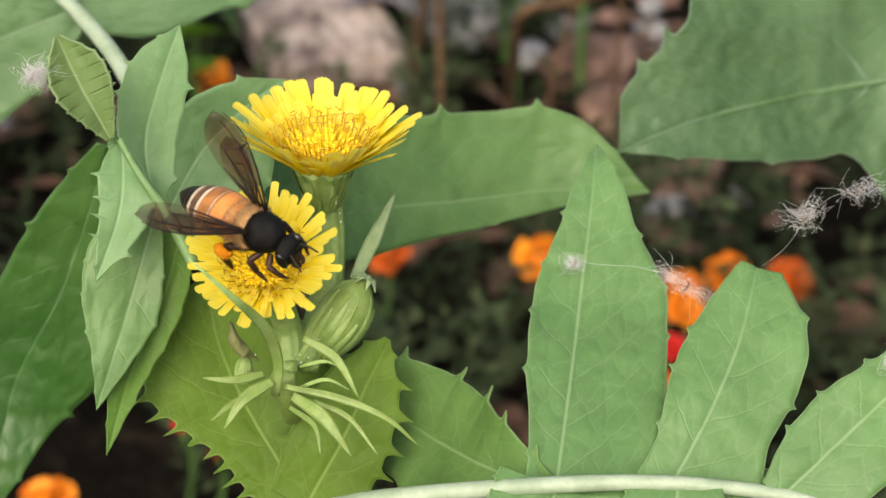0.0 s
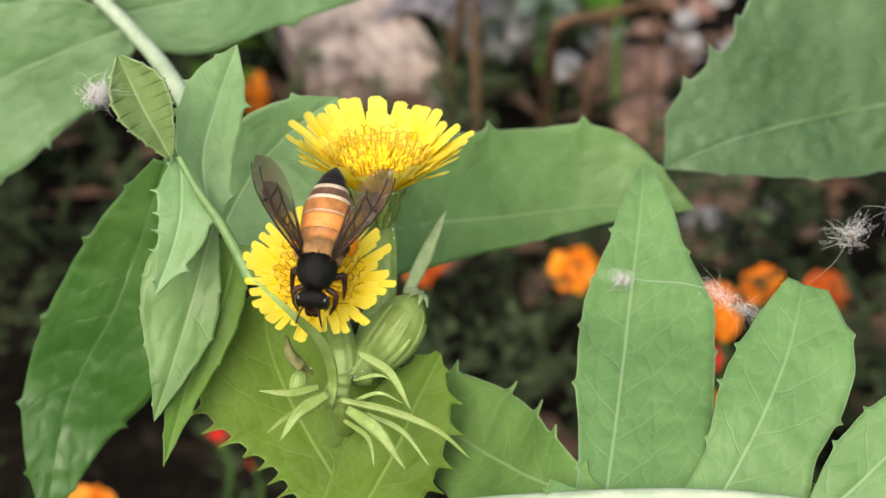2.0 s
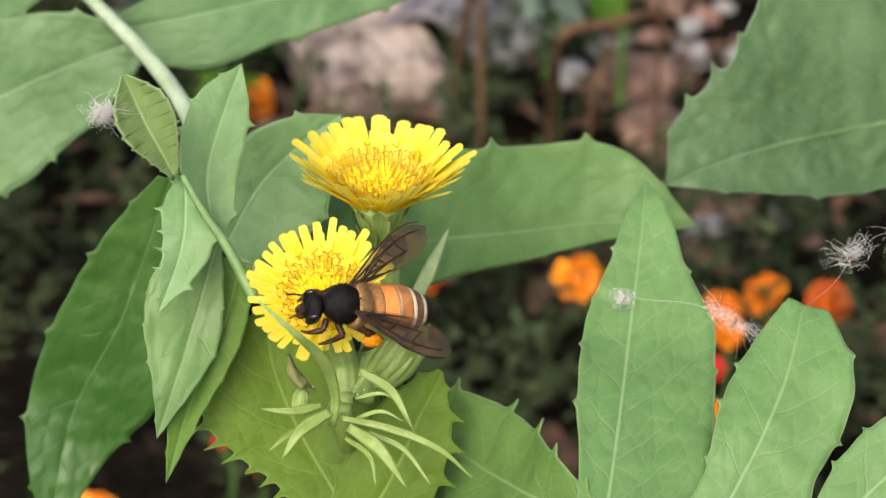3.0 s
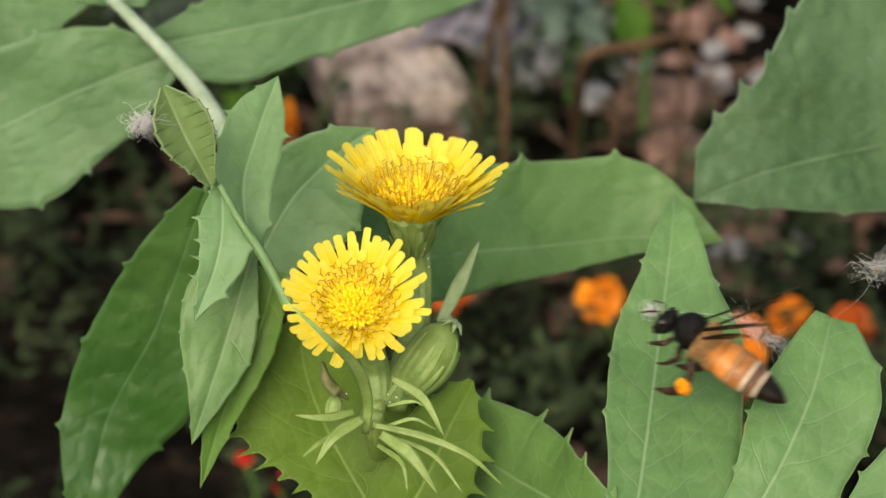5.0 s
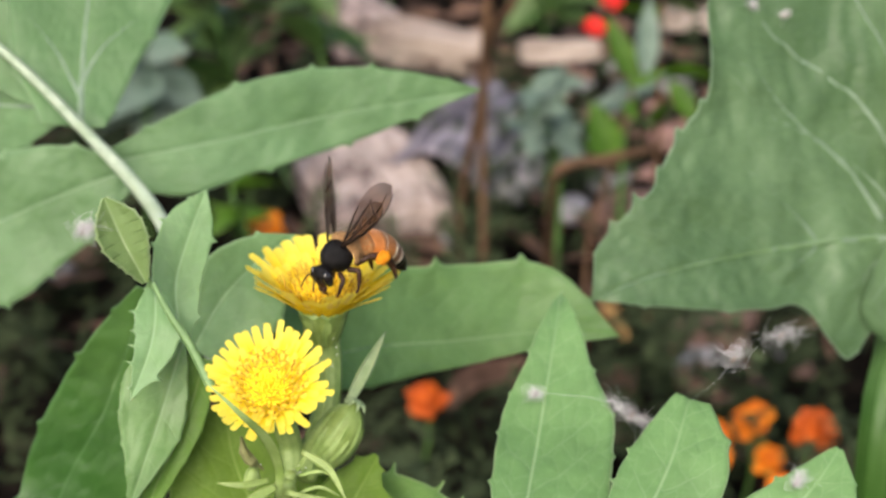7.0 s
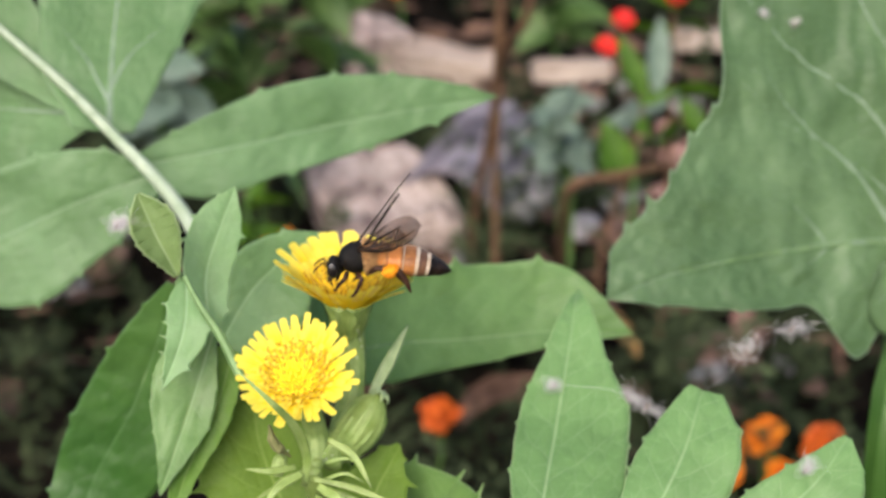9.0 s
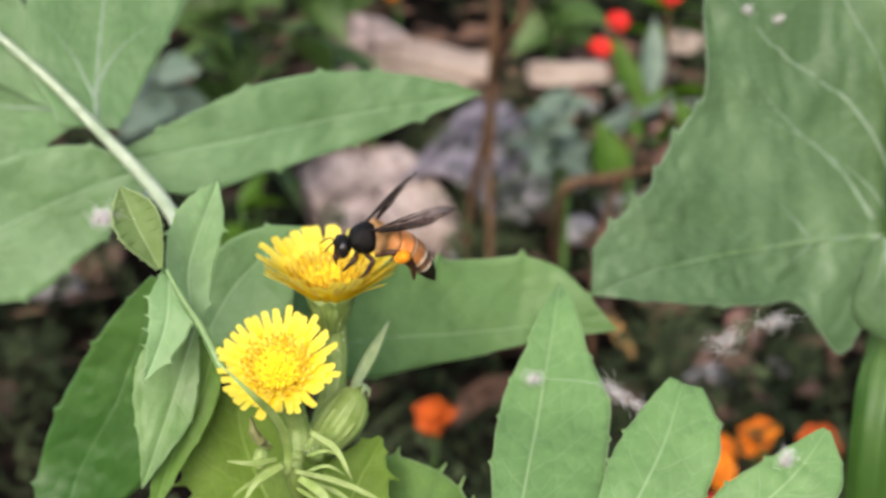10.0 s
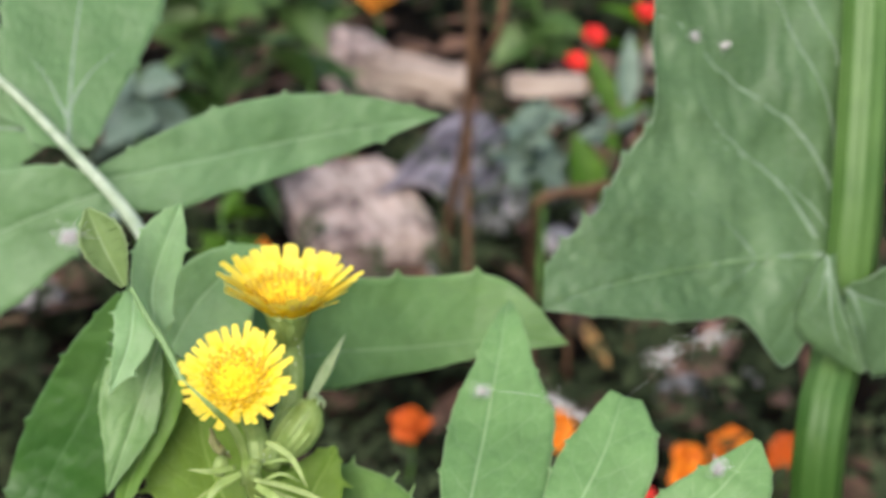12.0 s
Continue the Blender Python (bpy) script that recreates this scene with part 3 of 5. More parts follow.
def tuft(at, r, count, along=(0, 0, 0)):
    """A tuft of fine white seed hairs caught on the plant; along: the way over which it is drawn out."""
    TUFTS[0] += 1
    rnd = random.Random(TUFTS[0])
    hub = thing("seed_tuft", at, "tuft of fine white seed hairs clinging to the leaf", "seed", "seed tufts")
    o = np.array(at, float)
    pieces = []
    sweep = np.array([rnd.uniform(-1, 1), rnd.uniform(-0.3, 0.3), rnd.uniform(-0.6, 1)])
    for i in range(count * 3):
        run = np.array(along, float) * rnd.uniform(-0.5, 0.5)
        d = np.array([rnd.gauss(0, 0.75), rnd.gauss(0, 0.5), rnd.gauss(0, 0.75)]) + sweep * 1.1 + np.array(along, float) * 0.2 * rnd.choice((-1, 1))
        d /= np.linalg.norm(d)
        b0 = o + np.array([rnd.gauss(0, 0.25), rnd.gauss(0, 0.1), rnd.gauss(0, 0.25)]) * r * 0.4 + sweep * rnd.gauss(0, 0.3) * r + run
        e = b0 + d * r * rnd.uniform(0.2, 0.7) * (2.0 if i % 6 == 0 else 1.0)
        b = (b0 + e) / 2 + np.array([rnd.uniform(-1, 1), rnd.uniform(-0.5, 0.5), rnd.uniform(-1, 1)]) * r * 0.3
        pieces.append(tube_data(np.array([b0, b, e]) * MM, np.array([0.016, 0.014, 0.007]) * MM, 3, 6))
    v, f = joined(pieces)
    part("hairs", mesh_of("hairs", v, f, FLUFF), hub, kind="stuff")
    v, f = tube_data(np.array([o + (-0.5, 0, -0.9), o, o + (0.2, 0, 0.4)]) * MM, np.array([0.06, 0.22, 0.08]) * MM, 8, 8)
    part("seed", mesh_of("seed", v, f, SEED), hub)


def silk(pts, r):
    """A fine white thread lying over a leaf."""
    hub = thing("silk_thread", pts[0], "fine white silk thread lying on the leaf", "thread", "silk threads")
    tube("strand", pts, [r, r, r * 0.6], FLUFF, hub, "", 5, 60)


def ball_data(center, size, nu=18, nv=12, bumpy=0.0):
    verts, faces = [], []
    for k in range(nv + 1):
        th = math.pi * k / nv
        for a in range(nu):
            w = 2 * math.pi * a / nu
            d = Vector((math.cos(th), math.sin(th) * math.cos(w), math.sin(th) * math.sin(w)))
            g = 1 + bumpy * noise.noise(d * 4.0 + Vector(center))
            verts.append(tuple((center[i] + size[i] * d[i] * g) * MM for i in range(3)))
    for k in range(nv):
        for a in range(nu):
            b = (a + 1) % nu
            faces.append((k * nu + a, k * nu + b, (k + 1) * nu + b, (k + 1) * nu + a))
    return verts, faces


# ---- ground ----
def ground_sheet():
    n = 90
    xs = np.sign(np.linspace(-1, 1, n)) * np.abs(np.linspace(-1, 1, n)) ** 3 * 40
    ys = np.sign(np.linspace(-1, 1, n)) * np.abs(np.linspace(-1, 1, n)) ** 3 * 40 + 0.9
    verts, faces = [], []
    for y in ys:
        for x in xs:
            far = max(0.0, 1 - (abs(x) + abs(y - 0.9)) / 6)
            z = 0.018 * far * noise.noise(Vector((x * 7, y * 7, 0))) + 0.01 * far * noise.noise(Vector((x * 25, y * 25, 3)))
            verts.append((x, y, z - 0.012))
    for j in range(n - 1):
        for i in range(n - 1):
            faces.append((j * n + i, j * n + i + 1, (j + 1) * n + i + 1, (j + 1) * n + i))
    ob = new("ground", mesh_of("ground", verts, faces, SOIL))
    return tagged(ob, "crumbly garden soil with dry litter, shade put into its colour", "ground", kind="structure")


ground_sheet()

FLOWERS = []
COLORS = (("orange marigold blossom on a thin stem", ORANGE), ("rust orange marigold blossom on a thin stem", RUST), ("deep red small blossom near the ground", RED), ("golden yellow marigold blossom", GOLD), ("bright red small blossom on a leafy stem", RED))
PETALS = {}


def marigold(at, r, c):
    """A ruffled double blossom of many petals over a green cup and a stem down to the soil."""
    rnd = random.Random(len(FLOWERS) * 7 + 1)
    label, material = COLORS[c]
    hub = thing("marigold", (at[0], at[1], -6), label, "flower", "garden blossoms")
    FLOWERS.append(hub)
    key = (material.name, r)
    if key not in PETALS:
        PETALS[key] = [petal_mesh(r * k, r * 0.62, li, cu, material) for k, li, cu in ((1.0, 0.15, -0.15), (0.8, 0.55, -0.2), (0.55, 1.1, -0.3))]
    foot = (at[0] + rnd.uniform(-12, 12), at[1] + rnd.uniform(0, 14), -8)
    tube("stem", [foot, ((foot[0] + at[0]) / 2 + 4, (foot[1] + at[1]) / 2, at[2] * 0.5), (at[0], at[1], at[2] - r * 0.5)], [1.6, 1.3, 1.6], STEM, hub, "", 7, 8)
    head = tube("cup", [(at[0], at[1], at[2] - r * 0.7), (at[0], at[1], at[2] - r * 0.3), (at[0], at[1], at[2])], [r * 0.2, r * 0.34, r * 0.3], BUDGREEN, hub, "", 10, 6)
    m = Matrix.Translation(Vector(at) * MM) @ turn_to((rnd.uniform(-0.6, 0.6), -0.6 + rnd.uniform(-0.4, 0.3), 0.75)) @ Matrix.Diagonal((1.0, rnd.uniform(0.7, 1.0), rnd.uniform(0.8, 1.15), 1))
    v, f = ball_data((0, 0, 0), (r * 0.36, r * 0.36, r * 0.34), 14, 10, 0.5)
    disc = part("disc", mesh_of("disc", v, f, material), hub)
    disc.matrix_world = m @ Matrix.Translation((0, 0, r * 0.12 * MM))
    for ring, cnt in ((0, 13), (1, 12), (2, 10)):
        for i in range(cnt):
            ob = part("petal", PETALS[key][ring], hub)
            ob.matrix_world = m @ Matrix.Rotation(2 * math.pi * (i + rnd.uniform(-0.4, 0.4)) / cnt + ring * 0.3, 4, "Z") @ Matrix.Rotation(rnd.uniform(-0.35, 0.4), 4, "Y") @ Matrix.Rotation(rnd.uniform(-0.5, 0.5), 4, "X") @ Matrix.Scale(rnd.uniform(0.7, 1.08), 4)


def slab(at, size, rz, tilt, material, name, label, category):
    """A worn block: bevelled, chipped and slightly bent, half sunk in the soil."""
    bm = bmesh.new()
    bmesh.ops.create_cube(bm, size=1.0)
    bmesh.ops.bevel(bm, geom=bm.edges[:], offset=0.06, segments=2, affect="EDGES")
    bmesh.ops.subdivide_edges(bm, edges=bm.edges[:], cuts=3, use_grid_fill=True)
    for v in bm.verts:
        p = Vector((v.co.x * size[0], v.co.y * size[1], v.co.z * size[2]))
        j = noise.noise_vector(p * 0.03 + Vector(at) * 0.1) * size[2] * 0.16 + noise.noise_vector(p * 0.12) * 1.5
        v.co = (p + j) * MM
    me = bpy.data.meshes.new(name)
    bm.to_mesh(me)
    bm.free()
    me.materials.append(material)
    ob = new(name, me)
    ob.matrix_world = pose(at[0] * MM, at[1] * MM, at[2] * MM, tilt[0], tilt[1], rz)
    return tagged(ob, label, category, name + " pieces")


def bark_piece(at, size, rz):
    """A fallen piece of grey bark: long ridges side by side over a bowed back."""
    hub = thing("bark_piece", (at[0], at[1], 0), "grey ridged piece of fallen bark", "bark")
    hub.matrix_world = pose(at[0] * MM, at[1] * MM, 0.0, 0, 0, rz)
    bpy.context.view_layer.update()
    strips, n, m = 7, 8, 40
    for k in range(strips):
        verts, faces = [], []
        for j in range(m + 1):
            v = j / m * 2 - 1
            for i in range(n + 1):
                c = i / n
                u = ((k + c * 0.96 + 0.02) / strips) * 2 - 1 + 0.03 * noise.noise(Vector((v * 3, k, 1)))
                end = 1 + 0.08 * noise.noise(Vector((k * 2.3, 5, v)))
                x, y = u * size[0] / 2, v * size[1] / 2 * end
                z = size[2] * (1 - u * u) * 0.7 + 4.0 * math.sin(c * math.pi) ** 0.7 + 2.5 * noise.noise(Vector((x * 0.1, y * 0.06, 2)))
                verts.append((x * MM, y * MM, z * MM))
        for j in range(m):
            for i in range(n):
                a = j * (n + 1) + i
                faces.append((a, a + 1, a + n + 2, a + n + 1))
        ob = new("bark_ridge", mesh_of("bark_ridge", verts, faces, BARK))
        ob.parent = hub
        ob.modifiers.new("thickness", "SOLIDIFY").thickness = 5 * MM


def pebble(at, r, c):
    v, f = ball_data((0, 0, 0), (r, r * 0.75, r * 0.4), 20, 14, 0.45)
    ob = new("stone", mesh_of("stone", v, f, CLOD if c else PEBBLE))
    ob.matrix_world = pose(at[0] * MM, at[1] * MM, at[2] * MM, 0, 0, at[0] * 7 % 180)
    return tagged(ob, "brown crumbly clod lying on soil" if c else "small pale grey stone on the soil", "clod" if c else "stone", "stones on the soil")


def twig(pts, r0, r1):
    foot = (pts[-1][0], pts[-1][1] + 4, -8)
    hub = thing("dead_stalk", foot, "brown dry stalk standing in the bed", "stalk", "dry stalks")
    tube("stalk", list(pts) + [foot], [r0, (r0 + r1) / 2, r1, r1], TWIG, hub, "", 9, 40)


def leaf_piece(length, width, material, fold=0.25, droop=0.25):
    """A plain pointed leaf along x for the plants behind."""
    n, cols = 8, 5
    verts, faces = [], []
    for k in range(n + 1):
        s = k / n
        w = width * (math.sin(math.pi * s**0.8) + 0.03)
        for j in range(cols):
            c = j / (cols - 1) * 2 - 1
            verts.append((length * s * MM, c * w / 2 * MM, (abs(c) * w * fold - droop * length * s * s) * MM))
    for k in range(n):
        for j in range(cols - 1):
            a = k * cols + j
            faces.append((a, a + cols, a + cols + 1, a + 1))
    return mesh_of("leaf", verts, faces, material)


def leafy(hub, pts, length, count, material, width, seed):
    rnd = random.Random(seed)
    line = spline(pts, 40)
    meshes = [leaf_piece(length * k, length * k * width, material, 0.2, d) for k, d in ((1.0, 0.2), (0.8, 0.45), (0.65, 0.1))]
    for i in range(count):
        p = line[rnd.randrange(2, 41)]
        ob = part("leaf", meshes[i % 3], hub)
        ob.matrix_world = Matrix.Translation(Vector(p) * MM) @ Euler((rnd.uniform(-0.9, 0.9), rnd.uniform(-1.1, 0.5), i * 2.4)).to_matrix().to_4x4()


SHRUBS = [0]


def shrub(pts, length, count, material, label, width):
    SHRUBS[0] += 1
    foot = (pts[0][0], pts[0][1], -8)
    line = [foot] + list(pts)
    hub = thing("shrub", foot, label, "shrub", "plants behind")
    tube("stem", line, [3.0, 2.2, 1.2], STEM, hub, "", 8, 20)
    leafy(hub, line[1:], length, count, material, width, SHRUBS[0])


def set_leaf(hub, base, tip, width, material):
    """A leaf from its base to its tip, its face turned up and outward."""
    b, run = Vector(base), Vector(tip) - Vector(base)
    x = run.normalized()
    y = Vector((0, -0.8, 0.6)).cross(x).normalized()
    ob = part("leaf", leaf_piece(run.length, width, material, 0.2, 0.12), hub)
    ob.matrix_world = Matrix.Translation(b * MM) @ Matrix((x, y, x.cross(y))).transposed().to_4x4()


def dry_leaf(base, tip, width):
    hub = thing("dry_leaf", (base[0], base[1], 0), "curled tan dry leaf lying on the rubble", "leaf", "dry leaves")
    set_leaf(hub, base, tip, width, TANLEAF)


def red_blossom(pts, length, count, r, second=None, leaves=()):
    SHRUBS[0] += 1
    rnd = random.Random(SHRUBS[0])
    foot = (pts[0][0], pts[0][1], -8)
    line = [foot] + list(pts)
    hub = thing("red_flower_plant", foot, "fresh green plant with a small red blossom", "flower", "red flower plants")
    tube("stem", line, [1.8, 1.5, 1.1], TWIG, hub, "", 8, 24)
    leafy(hub, line[1:], length, count, BRIGHT, 0.45, SHRUBS[0] + 50)
    me = petal_mesh(r, r * 0.8, 0.5, -0.2, RED)
    for top in [pts[-1]] + ([second] if second else []):
        m = Matrix.Translation(Vector(top) * MM) @ turn_to((0.1, -0.6, 0.8))
        for i in range(9):
            ob = part("petal", me, hub)
            ob.matrix_world = m @ Matrix.Rotation(i * 2.4, 4, "Z") @ Matrix.Rotation(-0.05 * i, 4, "Y")
    if second:
        tube("stem", [pts[-2], second], [1.0, 0.8], TWIG, hub, "", 8, 12)
    for base, tip, width, material in leaves:
        set_leaf(hub, base, tip, width, material)


def undergrowth():
    """The low ferny foliage of the marigold bed, and dry leaves between it."""
    bed, wide = random.Random(5), random.Random(6)
    pieces = []
    for i in range(9500):
        rnd = bed if i < 5000 else wide
        if i >= 5000:
            x, y = rnd.gauss(0.05, 0.75), rnd.gauss(1.15, 0.8)
            if (-0.42 < x < 0.52 and 0.0 < y < 1.9) or (abs(x) < 0.3 and y < 0.42):
                continue
        elif i < 3200:
            y = rnd.uniform(0.42, 1.25) if i < 1900 else rnd.uniform(1.2, 1.9)
            x = rnd.uniform(-0.42, 0.52)
        else:
            x, y = rnd.uniform(-2.2, 2.3), rnd.uniform(-1.2, 4.0)
            if (abs(x) < 0.5 and -0.6 < y < 2.0) or (abs(x) < 0.3 and y < 0):
                continue
        if (-0.15 < x < -0.02 and 0.985 < y < 1.14) or (-0.17 < x < 0.16 and 1.25 < y < 1.55):
            continue
        if x > 0.02 and 0.78 < y < 1.3 and rnd.random() < 0.6:
            continue
        if noise.noise(Vector((x * 9, y * 6, 2.0))) < -0.08 and rnd.random() < 0.75:
            continue
        if x < -0.05 and rnd.random() < (0.88 if y < 0.62 else 0.28):
            continue
        h = rnd.uniform(0.015, 0.075) * (1.5 if y < 0.75 else 1.0)
        a = rnd.uniform(0, 6.28)
        lean = rnd.uniform(0.2, 0.9)
        for k in range(9):
            s = (k + 1) / 9
            c = np.array([x + math.cos(a) * lean * h * s, y + math.sin(a) * lean * h * s, h * s * (1.2 - 0.4 * s)])
            for side in (-1, 1):
                w = a + side * rnd.uniform(0.7, 1.3)
                ln = rnd.uniform(0.007, 0.015)
                d = np.array([math.cos(w), math.sin(w), rnd.uniform(-0.2, 0.5)]) * ln
                q = np.array([-math.sin(w), math.cos(w), rnd.uniform(-0.3, 0.3)]) * ln * 0.2
                pieces.append(([c, c + d * 0.5 + q, c + d, c + d * 0.5 - q + np.array([0, 0, -0.0006])], [(0, 1, 2), (0, 2, 3)]))
    v, f = joined(pieces)
    tagged(new("undergrowth", mesh_of("undergrowth", v, f, HERB)), "low ferny green undergrowth on the soil with shade in its colour", "foliage", kind="stuff")
    pieces = []
    for i in range(1700):
        rnd = bed if i < 760 else wide
        x, y = rnd.uniform(-0.5, 0.6), rnd.uniform(0.4, 1.9)
        if i >= 760:
            x, y = rnd.gauss(0.05, 0.8), rnd.gauss(1.15, 0.85)
            if (-0.5 < x < 0.6 and 0.4 < y < 1.9) or (abs(x) < 0.3 and y < 0.42):
                continue
        if y < 0.66 and x < -0.02:
            continue
        a, ln = rnd.uniform(0, 6.28), rnd.uniform(0.012, 0.034)
        d = np.array([math.cos(a), math.sin(a), 0]) * ln
        q = np.array([-math.sin(a), math.cos(a), 0]) * ln * rnd.uniform(0.25, 0.45)
        o = np.array([x, y, rnd.uniform(0.0, 0.012)])
        up = np.array([0, 0, ln * rnd.uniform(0.05, 0.4)])
        pieces.append(([o - d, o + q + up, o + d + up * 0.5, o - q + up * 0.3, o], [(0, 4, 1), (1, 4, 2), (2, 4, 3), (3, 4, 0)]))
    v, f = joined(pieces)
    tagged(new("leaf_litter", mesh_of("leaf_litter", v, f, LITTER)), "dry brown leaf litter on the soil", "litter", kind="stuff")


undergrowth()


def rubble_scatter():
    """Broken bits of stone and brick strewn between the twigs."""
    rnd = random.Random(31)
    meshes = []
    for k in range(6):
        v, f = ball_data((k * 3.0, 0, 0), (1, rnd.uniform(0.6, 0.9), rnd.uniform(0.4, 0.7)), 12, 8, 0.55)
        meshes.append(mesh_of("rubble_bit", [(a - k * 3.0 * MM, b, c) for a, b, c in v], f, (PEBBLE, BRICKBIT, CLOD)[k % 3], None, False))
    for i in range(96):
        x, y = (rnd.uniform(-0.03, 0.19), rnd.uniform(0.98, 1.45)) if i < 34 else (rnd.uniform(0.12, 0.3), rnd.uniform(0.75, 1.05)) if i < 46 else (rnd.uniform(0.06, 0.21), rnd.uniform(1.02, 1.5))
        ob = new("rubble_bit", meshes[i % 6])
        r = rnd.uniform(6, 15) if i < 46 else rnd.uniform(7, 17)
        ob.matrix_world = pose(x, y, -0.008 + r * 0.0004, rnd.uniform(-20, 20), rnd.uniform(-20, 20), rnd.uniform(0, 360)) @ Matrix.Scale(r, 4)
        tagged(ob, ("small pale grey stone chip on the soil", "small reddish brick chip on the soil", "small brown clod on the soil")[i % 3], "rubble", "rubble bits")


rubble_scatter()


# ---- the plants in front ----
thistle = thing('sow_thistle', (-12, 4, 0), 'flowering sow thistle with toothed pale green leaves and yellow heads', 'plant')
stem(thistle, [(-16.1, 10.8, 412.6), (-18.8, 9.5, 406.4), (-19.8, 5.8, 400.0)] + [(-16.0, 12.0, 330.0), (-14.0, 8.0, 160.0), (-12.0, 4.0, -2.0)], 1.9, 4.2)
leaf_low = leaf_rib(thistle, [(-12.9, -11.4, 402.2), (-5.3, -14.8, 406.4), (12.6, -15.7, 408.9), (25.9, -16.4, 409.6), (38.2, -17.9, 408.9), (47.9, -20.3, 406.9)], 1.2, 0.7, 'pale green lobed leaf with a whitish midrib')
blade(leaf_low, [(12.5, -15.4, 407.4), (14.5, -3.3, 412.3), (16.9, 11.8, 418.5), (18.6, 22.3, 424.6), (19.7, 31.2, 428.1)], [3.4, 3.9, 5.1, 5.6, 5.4, 3.6, 2.2, 0.0], [9.5, 11.1, 11.2, 10.8, 10.1, 6.3, 3.5, 0.0], (-0.08, -0.85, 0.52), teeth=(6, 6, 0.25))
blade(leaf_low, [(24.9, -16.1, 408.1), (30.3, -8.9, 414.6), (34.1, -1.7, 419.1), (37.1, 7.6, 423.1)], [3.9, 4.0, 5.4, 6.0, 5.5, 4.2, 2.0], [11.6, 9.0, 7.6, 8.1, 7.9, 6.0, 3.0], (-0.15, -0.82, 0.55), teeth=(4, 3, 0.3))
blade(leaf_low, [(36.8, -18.1, 408.7), (44.6, -13.7, 414.2), (51.4, -8.9, 418.5), (56.3, -2.6, 421.5)], [2.5, 4.7, 5.3, 4.4, 3.0, 0.6], [3.8, 6.3, 6.9, 6.9, 5.7, 0.5], (-0.23, -0.80, 0.56), teeth=(4, 3, 0.3))
blade(leaf_low, [(12.7, -15.3, 407.5), (5.0, -8.8, 406.1), (-0.3, -1.1, 403.9), (-5.9, 6.8, 402.0), (-14.6, 12.8, 401.2)], [1.3, 4.1, 6.0, 6.6, 6.6, 4.6], [1.0, 5.1, 7.4, 8.0, 7.2, 5.4], (0.00, -0.81, 0.59), teeth=(3, 6, 0.9), mat='mixed')
blade(leaf_low, [(10.0, -11.6, 406.9), (16.6, -11.8, 407.8), (25.9, -12.3, 408.6), (38.2, -13.8, 407.9), (47.9, -16.2, 405.9)], [0.3, 1.0, 1.3, 1.2, 1.1, 1.1, 1.1, 0.9, 0.3], [0.3, 1.4, 1.8, 1.8, 1.8, 1.6, 1.4, 1.0, 0.4], (-0.10, -0.83, 0.55), teeth=(3, 3, 0.1), wave=0.3)
blade(leaf_low, [(12.7, -15.0, 408.0), (10.2, -21.8, 404.2), (8.9, -28.0, 397.6)], [3.7, 6.8, 5.6, 0.0], [6.8, 6.8, 5.0, 0.0], (-0.05, -0.77, 0.64), teeth=(4, 4, 0.4))
blade(leaf_low, [(25.9, -16.6, 409.3), (24.8, -23.4, 405.5), (23.9, -29.2, 399.5)], [4.9, 6.1, 4.9, 0.0], [5.5, 6.1, 4.9, 0.0], (-0.13, -0.76, 0.64), teeth=(4, 4, 0.4))
blade(leaf_low, [(-0.3, -14.8, 406.4), (-2.7, -20.3, 402.9), (-5.2, -25.5, 397.8)], [0.4, 4.2, 4.4, 0.0], [0.6, 4.8, 4.4, 0.0], (0.01, -0.77, 0.64), teeth=(4, 4, 0.4))
leaf_clasp = leaf_rib(thistle, [(-13.1, -7.1, 393.7), (-19.4, -0.3, 399.5), (-24.4, 5.4, 405.4), (-27.3, 9.0, 409.7)], 0.4, 0.15, 'yellow-green clasping leaf with spiny teeth')
blade(leaf_clasp, [(-13.0, -8.7, 395.0), (-19.1, -2.7, 401.3), (-24.1, 3.0, 407.1), (-27.6, 7.9, 413.7), (-28.4, 12.5, 419.7)], [1.4, 3.7, 5.2, 5.7, 8.4, 10.2, 6.4, 0.3], [4.1, 8.1, 10.2, 11.5, 10.9, 9.5, 6.1, 0.3], (0.10, -0.82, 0.57), teeth=(17, 4, 1.15, 1.05), young=True)
blade(leaf_clasp, [(-16.3, -6.7, 398.5), (-11.6, -2.3, 406.0), (-9.0, 1.0, 410.9), (-6.3, 5.0, 414.7)], [4.7, 6.0, 6.0, 4.7, 0.7], [5.4, 6.0, 5.5, 4.2, 0.0], (0.05, -0.81, 0.58), teeth=(3, 7, 1.1), young=True)
leaf_back = leaf_rib(thistle, [(-26.4, 11.1, 417.3), (-19.8, 32.0, 413.4), (-11.5, 46.3, 409.4), (1.3, 55.8, 405.8), (17.5, 61.9, 404.4), (30.2, 61.8, 404.2)], 0.45, 0.15, 'broad green leaf behind the flower heads')
blade(leaf_back, [(-22.2, 26.7, 416.3), (-11.4, 46.0, 409.6), (1.3, 55.4, 406.0), (17.4, 61.6, 404.6), (31.1, 61.4, 404.3)], [9.7, 12.1, 13.3, 12.9, 12.8, 11.3, 0.0], [3.2, 5.5, 6.5, 5.2, 3.9, 2.3, 0.0], (-0.01, -0.88, 0.48), teeth=(5, 4, 0.8, 0.12), mat='back')
